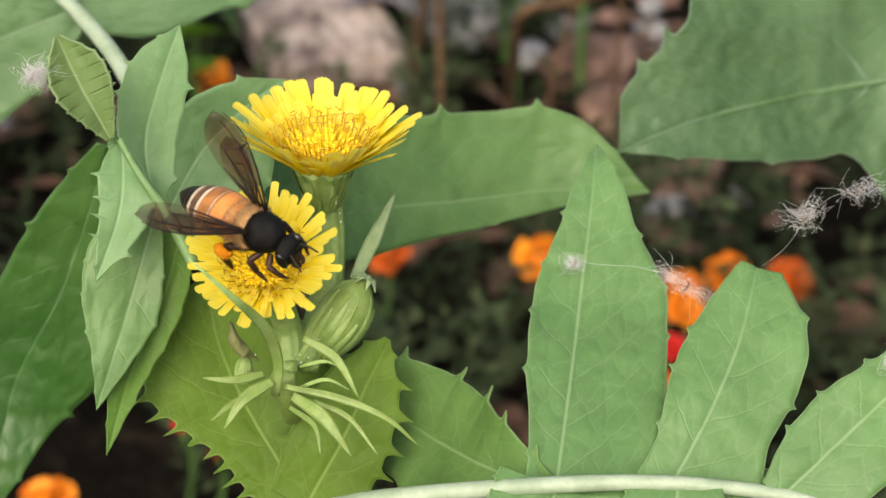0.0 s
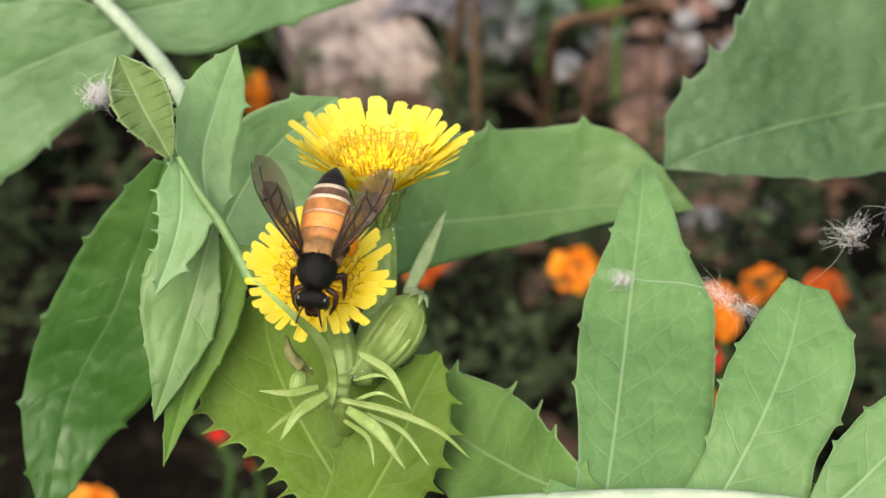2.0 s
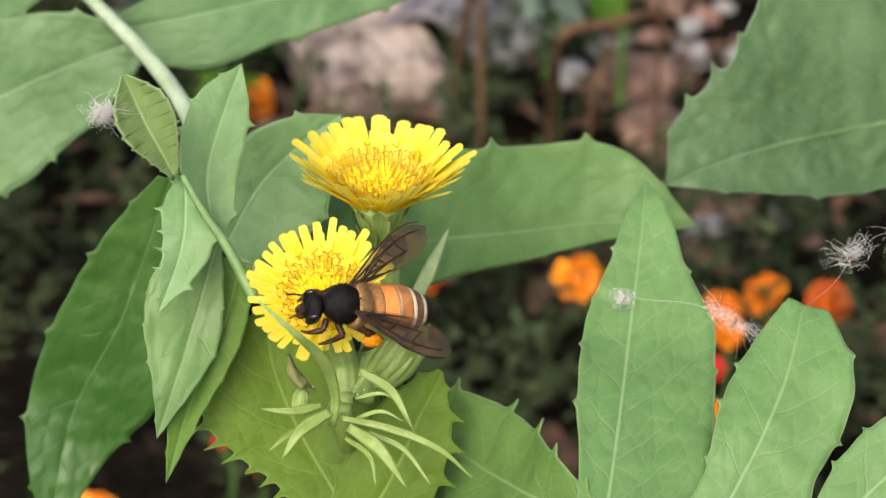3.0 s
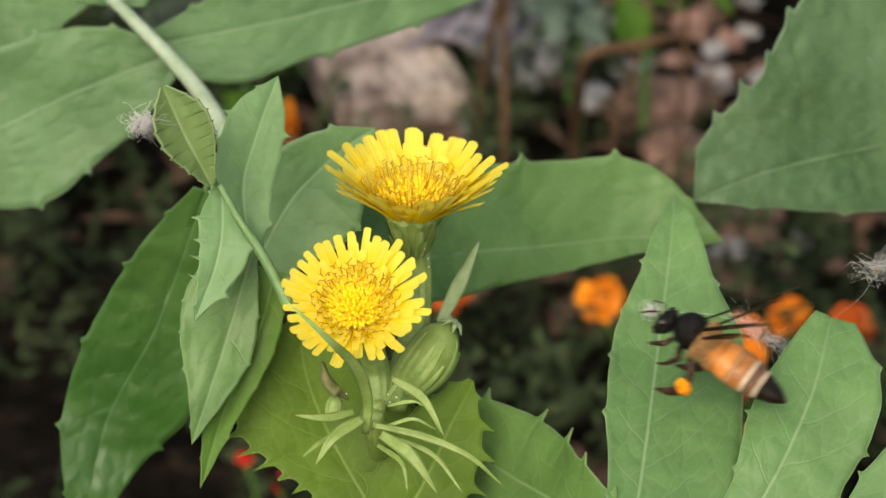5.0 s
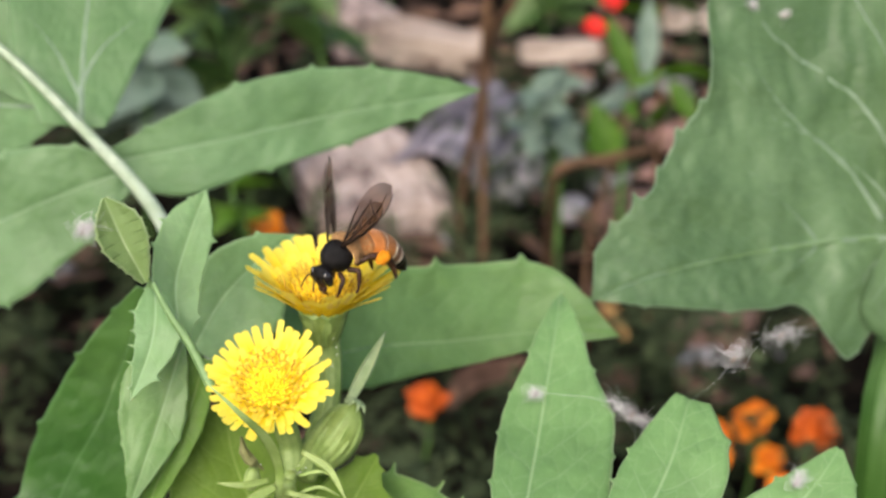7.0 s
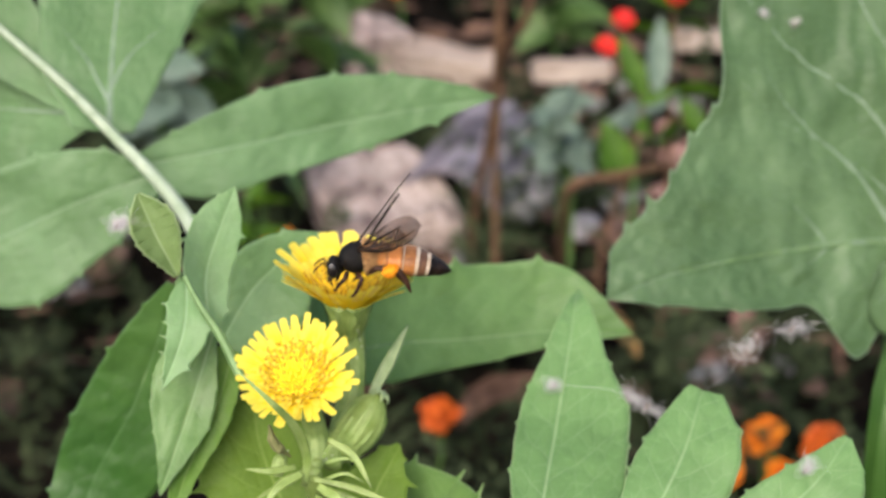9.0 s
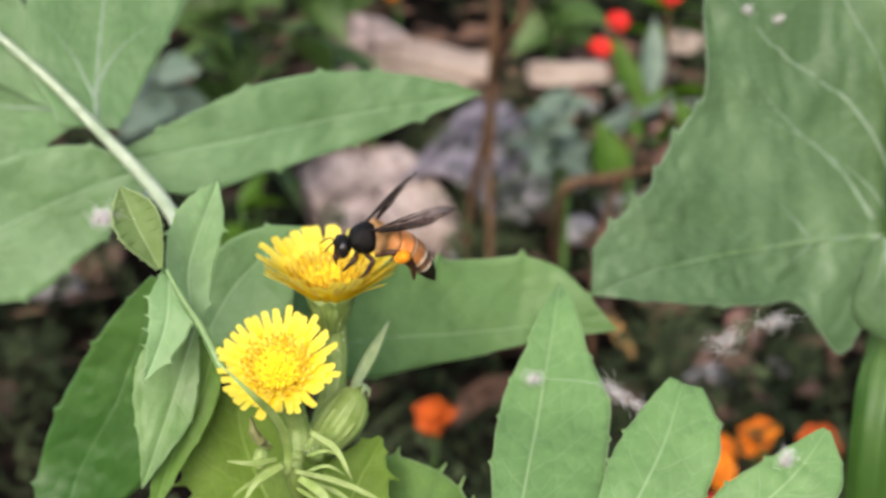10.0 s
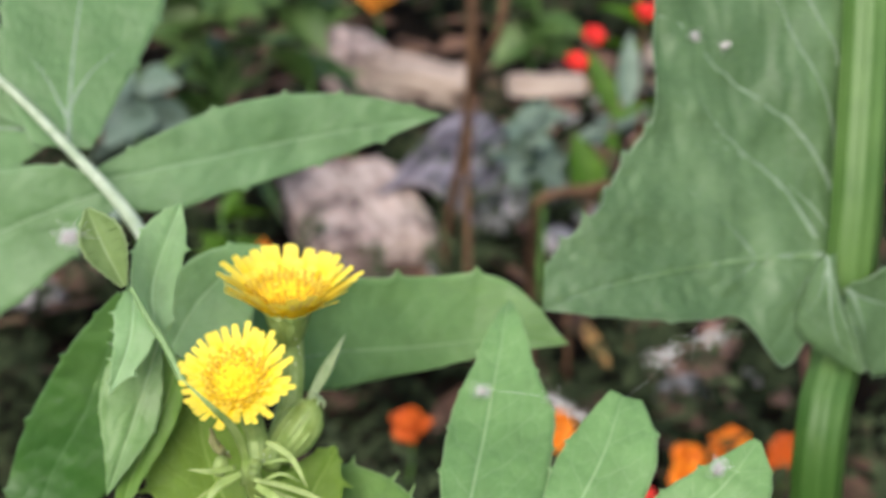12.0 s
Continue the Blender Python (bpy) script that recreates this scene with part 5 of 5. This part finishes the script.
bee = thing("honeybee", (0, 0, 0), "large honeybee with amber abdomen and orange pollen loads", "bee")
thorax = part("thorax", mesh_of("thorax", *ball_data((0.2, 0, 0.05), (2.35, 2.15, 2.15), 28, 20, 0.05), BLACKFUR), bee, "furry black thorax")
fur((0.2, 0, 0.05), (2.35, 2.15, 2.15), 3000, 0.18, BLACKFUR, "black_fur", thorax, lambda d: d[0] > -0.25, 1)
fur((-0.55, 0, 0.0), (2.45, 2.30, 2.28), 2400, 0.62, TANFUR, "tan_fur", thorax, lambda d: d[0] < -0.12 and d[2] > -0.75, 2)
head = part("head", mesh_of("head", *ball_data((3.25, 0, -0.6), (1.05, 1.8, 1.55), 24, 18, 0.05), BLACKFUR), bee, "black head")
fur((3.25, 0, -0.55), (1.0, 1.4, 1.5), 500, 0.2, BLACKFUR, "fur", head, lambda d: d[2] > -0.3 and abs(d[1]) < 0.75, 3)
part("face", mesh_of("face", *ball_data((3.95, 0, -1.25), (0.5, 0.85, 0.85), 18, 12, 0.06), LEGBROWN), head, "dull brown face plate")
for sy in (1, -1):
    part("eye", mesh_of("eye", *ball_data((3.45, sy * 1.42, -0.6), (0.72, 0.5, 1.22), 18, 14), EYE), head, "glossy black compound eye")
    v, f = tube_data(np.array([(4.2, sy * 0.4, -0.5), (4.6, sy * 0.7, 0.35), (4.75, sy * 0.85, 0.45), (5.5, sy * 1.15, 0.0), (6.2, sy * 1.4, -0.7)]) * MM, np.array([0.12, 0.11, 0.12, 0.12, 0.09]) * MM, 7, 24)
    part("antenna", mesh_of("antenna", v, f, ANTENNA), head)
    v, f = tube_data(np.array([(3.9, sy * 0.6, -1.9), (4.25, sy * 0.4, -2.35), (4.2, sy * 0.05, -2.6)]) * MM, np.array([0.32, 0.26, 0.1]) * MM, 7, 8)
    part("mandible", mesh_of("mandible", v, f, LEGBROWN), head)
v, f = tube_data(np.array([(3.9, 0, -2.1), (4.0, 0, -2.8), (3.8, 0, -3.4)]) * MM, np.array([0.28, 0.2, 0.08]) * MM, 7, 8)
part("tongue", mesh_of("tongue", v, f, LEGBROWN), head)
head.matrix_basis = Matrix.Translation((0, 0, -0.5 * MM)) @ head.matrix_basis
# abdomen: six overlapping rings along a slightly drooping axis, pale felted bands where the dark ones begin
SEGS = ((1.6, 2.05, AMBER), (2.05, 2.22, AMBER), (2.2, 2.15, RING), (2.11, 1.78, UMBER), (1.76, 1.34, DARKSHELL), (1.32, 0.16, DARKSHELL))
SEGMENTS, HIND = [], []
SEG_X = (-2.3, -4.2, -6.1, -7.8, -9.3, -10.7, -13.1)


def ring_data(x0, x1, radius_at, steps, sides=32):
    verts, faces = [], []
    for k in range(steps + 1):
        x = x0 + (x1 - x0) * k / steps
        r = radius_at(k / steps)
        drop = -0.25 - 0.004 * (x + 2.5) ** 2
        for a in range(sides):
            w = 2 * math.pi * a / sides
            verts.append((x * MM, r * 1.2 * math.cos(w) * MM, (drop + r * 0.92 * math.sin(w)) * MM))
    for k in range(steps):
        for a in range(sides):
            b = (a + 1) % sides
            faces.append((k * sides + a, k * sides + b, (k + 1) * sides + b, (k + 1) * sides + a))
    return verts, faces + [tuple(range(sides))[::-1], tuple(steps * sides + a for a in range(sides))]


for i, (r0, r1, material) in enumerate(SEGS):
    def radius_at(s, r0=r0, r1=r1, i=i):
        r = (r0 + (r1 - r0) * (s if i < 5 else s**1.6)) * (1.0 + 0.03 * math.sin(s * math.pi))
        if i == 0:
            r *= 0.5 + 0.5 * min(1, s * 1.6)
        return r * (0.965 if s > 0.999 and i < 5 else 1.0)

    seg = part("abdomen_segment", mesh_of("abdomen_segment", *ring_data(SEG_X[i], SEG_X[i + 1] - (0.22 if i < 5 else 0), radius_at, 8), material), bee, "amber ring" if i < 2 else "dark brown ring")
    SEGMENTS.append(seg)
    length = SEG_X[i + 1] - SEG_X[i]
    if i < 2:
        part("dark_rim", mesh_of("dark_rim", *ring_data(SEG_X[i] + length * 0.86, SEG_X[i] + length * 1.08, lambda s, r=r1: r * 1.004, 2), RING), seg)
    else:
        part("pale_band", mesh_of("pale_band", *ring_data(SEG_X[i] - 0.02, SEG_X[i] + length * (0.13, 0.42, 0.46, 0.32)[i - 2], lambda s, r=r0, q=r1: (r + (q - r) * 0.3 * s) * 1.015, 3), PALE), seg)
fur((-3.6, 0, -0.25), (1.9, 2.5, 2.1), 900, 0.40, TANFUR, "tan_fur", SEGMENTS[0], lambda d: d[0] > -0.1 and d[2] > -0.6, 4)


def leg_joint(points, radii, sy):
    """A leg piece of straight runs with a knob at each joint."""
    q = [np.array((a, sy * b, c)) * MM for a, b, c in points]
    return joined([tube_data([q[k], (q[k] * 0.5 + q[k + 1] * 0.5), q[k + 1]], np.array([radii[k], (radii[k] + radii[k + 1]) * 0.55, radii[k + 1]]) * MM, 8, 6) for k in range(len(q) - 1)])


for sy in (1, -1):
    for name, pts, radii in (
        ("front_leg", [(1.5, 1.2, -1.6), (1.9, 2.3, -2.1), (2.9, 2.2, -3.0), (3.2, 1.9, -3.7), (3.6, 1.7, -3.9)], [0.34, 0.34, 0.26, 0.18, 0.10]),
        ("middle_leg", [(0.2, 1.4, -1.8), (-0.5, 2.8, -2.1), (0.2, 2.9, -3.5), (0.8, 2.9, -4.3), (1.3, 2.9, -4.6)], [0.36, 0.36, 0.28, 0.18, 0.10]),
        ("hind_leg", [(-1.2, 1.3, -1.9), (-3.2, 2.4, -1.7), (-5.1, 2.7, -3.2), (-5.5, 2.7, -5.2), (-5.2, 2.7, -6.9)], [0.40, 0.44, 0.62, 0.46, 0.16]),
    ):
        v, f = leg_joint(pts, radii, sy)
        leg = part(name, mesh_of(name, v, f, LEGBROWN), bee)
        if name == "hind_leg":
            HIND.append((leg, sy))
            part("pollen_load", mesh_of("pollen_load", *ball_data((-4.5, sy * 3.0, -2.75), (1.15, 0.75, 0.95), 18, 14, 0.25), POLLEN), leg, "packed orange pollen load")
WINGS = []
for sy in (1, -1):
    for name, length, width, x0 in (("fore_wing", 12.0, 4.2, -0.3), ("hind_wing", 8.4, 3.0, -1.5)):
        v, f, uvs = wing_shape(length, width, 0.6)
        if sy < 0:
            v, f = [(a, -b, c) for a, b, c in v], [q[::-1] for q in f]
        hinge = new(name, mesh_of(name, v, f, WING, uvs))
        hinge.parent = bee
        tagged(hinge, "smoky brown translucent wing")
        vv, vf = wing_veins(length, width)
        vein = new("venation", mesh_of("venation", [(p[0], p[1] * sy, p[2]) for p in vv], vf, ANTENNA))
        vein.parent = hinge
        WINGS.append((hinge, sy, x0, name == "hind_wing"))


def wing_pose(sy, x0, hind, spread, lift, twist=0.0):
    m = Matrix.Translation(Vector((x0, sy * 1.5, 1.8 - (0.25 if hind else 0))) * MM)
    m = m @ Matrix.Rotation(radians(-sy * (spread + (8 if hind else 0))), 4, "Z")
    return m @ Matrix.Rotation(radians(lift), 4, "Y") @ Matrix.Rotation(radians(sy * twist), 4, "X")


def motions():
    walk(bee, [
        (0.00, pose(-0.01882, -0.01120, 0.43850, 26.5, 5.0, -39.5)),
        (0.20, pose(-0.01870, -0.01120, 0.43830, 26.5, 6.0, -38.5)),
        (0.40, pose(-0.01830, -0.01100, 0.43790, 26.0, 9.0, -38.0)),
        (0.60, pose(-0.01808, -0.01080, 0.43750, 25.5, 11.0, -38.2)),
        (0.80, pose(-0.01835, -0.01100, 0.43670, 25.0, 17.0, -40.0)),
        (0.90, pose(-0.01825, -0.01030, 0.43670, 15.0, 25.0, -51.0)),
        (1.00, pose(-0.01810, -0.00930, 0.43650, 5.0, 33.0, -64.0)),
        (1.20, pose(-0.01803, -0.01006, 0.43681, 6.1, 26.8, -79.7)),
        (1.50, pose(-0.01817, -0.01084, 0.43641, -2.0, 34.0, -83.0)),
        (1.80, pose(-0.01855, -0.01066, 0.43542, -4.5, 24.8, -96.0)),
        (2.00, pose(-0.01929, -0.01114, 0.43600, -5.6, 34.1, -97.9)),
        (2.20, pose(-0.01927, -0.01077, 0.43602, -3.1, 30.3, -93.7)),
        (2.40, pose(-0.01890, -0.01074, 0.43606, -6.5, 29.8, -99.1)),
        (2.50, pose(-0.01860, -0.01183, 0.43660, -16.0, 38.0, -110.0)),
        (2.60, pose(-0.01697, -0.01043, 0.43588, -24.8, 11.5, -128.4)),
        (2.70, pose(-0.01625, -0.01130, 0.43444, -38.3, -14.1, -148.7)),
        (3.20, pose(-0.01722, -0.01166, 0.43425, -40.4, -17.5, -153.8)),
        (3.80, pose(-0.01903, -0.01219, 0.43416, -43.0, -23.6, -163.0)),
        (4.30, pose(-0.02073, -0.01272, 0.43422, -43.2, -26.7, -171.8)),
        (4.40, pose(-0.02051, -0.01238, 0.43419, -45.1, -30.7, -169.0)),
        (4.50, pose(-0.01647, -0.01148, 0.43428, -50.0, -32.0, -163.4)),
        (4.60, pose(-0.01434, -0.01157, 0.43191, -63.9, -49.8, -136.7)),
        (4.70, pose(-0.00815, -0.00335, 0.42486, -81.6, -66.6, -127.2)),
        (4.80, pose(-0.00466, -0.00010, 0.42609, -26.9, -55.2, 175.8)),
        (4.90, pose(-0.00001, 0.00206, 0.43078, -17.0, -41.2, 175.5)),
        (5.00, pose(0.01925, -0.00279, 0.42686, -4.5, -25.7, 150.4)),
        (5.10, pose(0.02300, -0.00006, 0.43151, -4.5, -26.3, 150.4)),
        (5.20, pose(0.01690, -0.00093, 0.42968, -4.4, -29.4, 150.1)),
        (5.30, pose(0.00934, 0.00278, 0.43710, -6.5, -38.0, 168.0)),
        (5.40, pose(0.00509, 0.00423, 0.43788, -8.8, -25.8, 159.5)),
        (5.50, pose(0.00648, 0.00778, 0.44416, -5.7, -10.0, 169.5)),
        (5.60, pose(0.00461, 0.00760, 0.44700, -8.0, -9.0, 176.7)),
        (5.70, pose(0.00426, 0.00556, 0.44740, -8.5, -5.0, -182.0)),
        (5.80, pose(0.00200, 0.00640, 0.44770, -9.0, -12.0, -174.0)),
        (5.90, pose(-0.00030, 0.00690, 0.44720, -9.5, -17.0, -166.0)),
        (6.00, pose(-0.00265, 0.00727, 0.44663, -10.7, -22.0, -159.7)),
        (6.10, pose(-0.00580, 0.00600, 0.44640, -6.0, -18.0, -156.0)),
        (6.20, pose(-0.00844, 0.00466, 0.44607, 0.0, -7.6, -152.3)),
        (6.40, pose(-0.00940, 0.00440, 0.44600, 5.0, 6.0, -150.0)),
        (6.60, pose(-0.01037, 0.00408, 0.44591, 8.0, 13.9, -149.2)),
        (6.80, pose(-0.01090, 0.00420, 0.44600, 7.5, 17.0, -142.0)),
        (7.00, pose(-0.01098, 0.00428, 0.44609, 6.9, 19.3, -136.6)),
        (7.20, pose(-0.01100, 0.00420, 0.44605, 6.5, 18.0, -138.0)),
        (8.00, pose(-0.01130, 0.00350, 0.44585, 5.0, 11.0, -158.0)),
        (8.80, pose(-0.01165, 0.00280, 0.44565, 4.0, 5.5, -174.0)),
        (9.00, pose(-0.01170, 0.00267, 0.44559, 3.0, 4.8, -176.7)),
        (9.50, pose(-0.01239, 0.00144, 0.44680, -6.0, 1.3, -173.9)),
        (9.80, pose(-0.01000, 0.00250, 0.44705, -4.0, -2.0, -166.0)),
        (10.00, pose(-0.00789, 0.00322, 0.44727, -1.8, -4.9, -160.7)),
        (10.20, pose(-0.00930, 0.00440, 0.44670, 4.0, 5.0, -168.0)),
        (10.40, pose(-0.01046, 0.00531, 0.44622, 8.7, 12.2, -174.7)),
        (10.60, pose(-0.01100, 0.00480, 0.44680, 9.0, 18.0, -156.0)),
        (10.80, pose(-0.01152, 0.00442, 0.44730, 9.1, 24.5, -137.8)),
        (10.90, pose(-0.01020, 0.00530, 0.44728, 4.0, 16.0, -121.0)),
        (11.00, pose(-0.00800, 0.00640, 0.44724, -5.0, 5.0, -104.0)),
        (11.10, pose(-0.00572, 0.00729, 0.44720, -10.0, -5.9, -87.0)),
        (11.20, pose(-0.00449, 0.01019, 0.44768, -6.1, -26.5, -86.1)),
        (11.30, pose(0.00594, 0.01705, 0.45907, -8.2, 1.4, -82.8)),
        (11.40, pose(0.02171, 0.02327, 0.47296, 4.5, -15.1, -28.9)),
        (11.50, pose(0.05342, 0.04082, 0.49415, 4.4, -23.5, -35.0)),
        (11.70, pose(0.13458, 0.08278, 0.52552, 3.3, -18.1, -50.1)),
        (12.00, pose(0.25816, 0.15256, 0.56576, 2.5, -14.7, -59.4)),
    ])
    # spread, lift and twist of the left and the right wings; in flight they beat
    poses = [
        (0.0, 26, 58, 20, 48, 38, 0), (0.2, 25, 60, 22, 50, 38, 4), (0.4, 23, 62, 24, 52, 40, 8), (0.6, 22, 64, 24, 52, 40, 10),
        (0.8, 22, 60, 22, 50, 38, 8), (1.0, 18, 58, 10, 50, 34, 8), (1.2, 38, 28, 8, 30, 26, 15), (1.5, 38, 44, 12, 42, 38, 20),
        (1.8, 38, 36, 8, 34, 36, 24), (2.0, 34, 32, 12, 36, 34, 22), (2.2, 34, 34, 12, 36, 36, 20), (2.5, 38, 44, 0, 36, 38, 26),
        (2.7, 28, -4, -4, 32, 6, 9), (3.4, 20, 8, 6, 45, 12, 18), (4.3, 10, 18, 12, 56, 14, 26), (4.5, 30, 36, 8, 36, 38, 24), (4.6, 16, 20, 10, 40, 30, 20),
    ]

    def beat(start, end, left, right):
        for k in range(round(start * FPS), round(end * FPS)):
            lift = 26 + 30 * (-1) ** k
            poses.append((k / FPS, 24, lift, left, 24, lift, right))

    beat(4.7, 6.15, 14, -40)
    poses.extend([
        (6.3, 38, 30, -50, 34, 40, -36), (6.6, 38, 22, -50, 30, 32, -28), (7.0, 47, 36, -50, 34, 38, -46), (7.2, 46, 36, -50, 32, 38, -44),
        (8.0, 42, 30, -54, 32, 38, -40), (8.8, 35, 25, -60, 33, 38, -36), (9.0, 34, 24, -60, 34, 38, -35), (9.5, 35, 32, -60, 14, 38, -36),
        (9.8, 27, 27, -30, 24, 30, -40), (10.0, 20, 22, -4, 38, 21, -40), (10.4, 34, 20, -56, 33, 32, -32), (10.6, 38, 22, -54, 33, 28, -38),
        (10.8, 42, 23, -50, 33, 25, -44), (11.0, 66, 22, 10, 38, 28, -20),
    ])
    beat(11.17, 11.35, 52, 36)
    beat(11.35, 12.0, -20, 8)
    poses.append((12.0, 24, 26, -20, 24, 26, 8))
    for hinge, sy, x0, hind in WINGS:
        walk(hinge, [(r[0], wing_pose(sy, x0, hind, *(r[1:4] if sy > 0 else r[4:7]))) for r in poses])

    def turned(pivot, angle):
        return Matrix.Translation(Vector(pivot) * MM) @ Matrix.Rotation(radians(angle), 4, "Y") @ Matrix.Translation(Vector(pivot) * -MM)

    # the abdomen curls down over the rim of the flower, ring after ring
    bends = [(0.0, 4), (2.7, 4), (4.5, 8), (5.0, -6), (6.0, 6), (6.2, 78), (6.6, 77), (7.0, 69), (7.2, 66), (8.8, 20), (9.0, 18), (9.5, 7), (9.8, 24), (10.0, 49), (10.4, 70), (10.6, 55), (10.8, 35), (11.0, 10), (12.0, 0)]
    share = (0.30, 0.25, 0.20, 0.15, 0.10, 0.0)
    chained = {t: Matrix.Identity(4) for t, _ in bends}
    for i, seg in enumerate(SEGMENTS):
        for t, a in bends:
            chained[t] = chained[t] @ turned((SEG_X[i], 0, -0.4), -a * share[i])
        walk(seg, [(t, chained[t].copy()) for t, _ in bends])
    # the hind legs hang down in flight
    for leg, sy in HIND:
        walk(leg, [(t, turned((-1.2, sy * 1.3, -2.0), a)) for t, a in ((0.0, 0), (4.5, 0), (4.8, -48), (5.9, -48), (6.2, 0), (7.2, 0), (9.0, 26), (9.6, 28), (10.4, 6), (11.1, 0), (11.4, -48), (12.0, -48))])


motions()
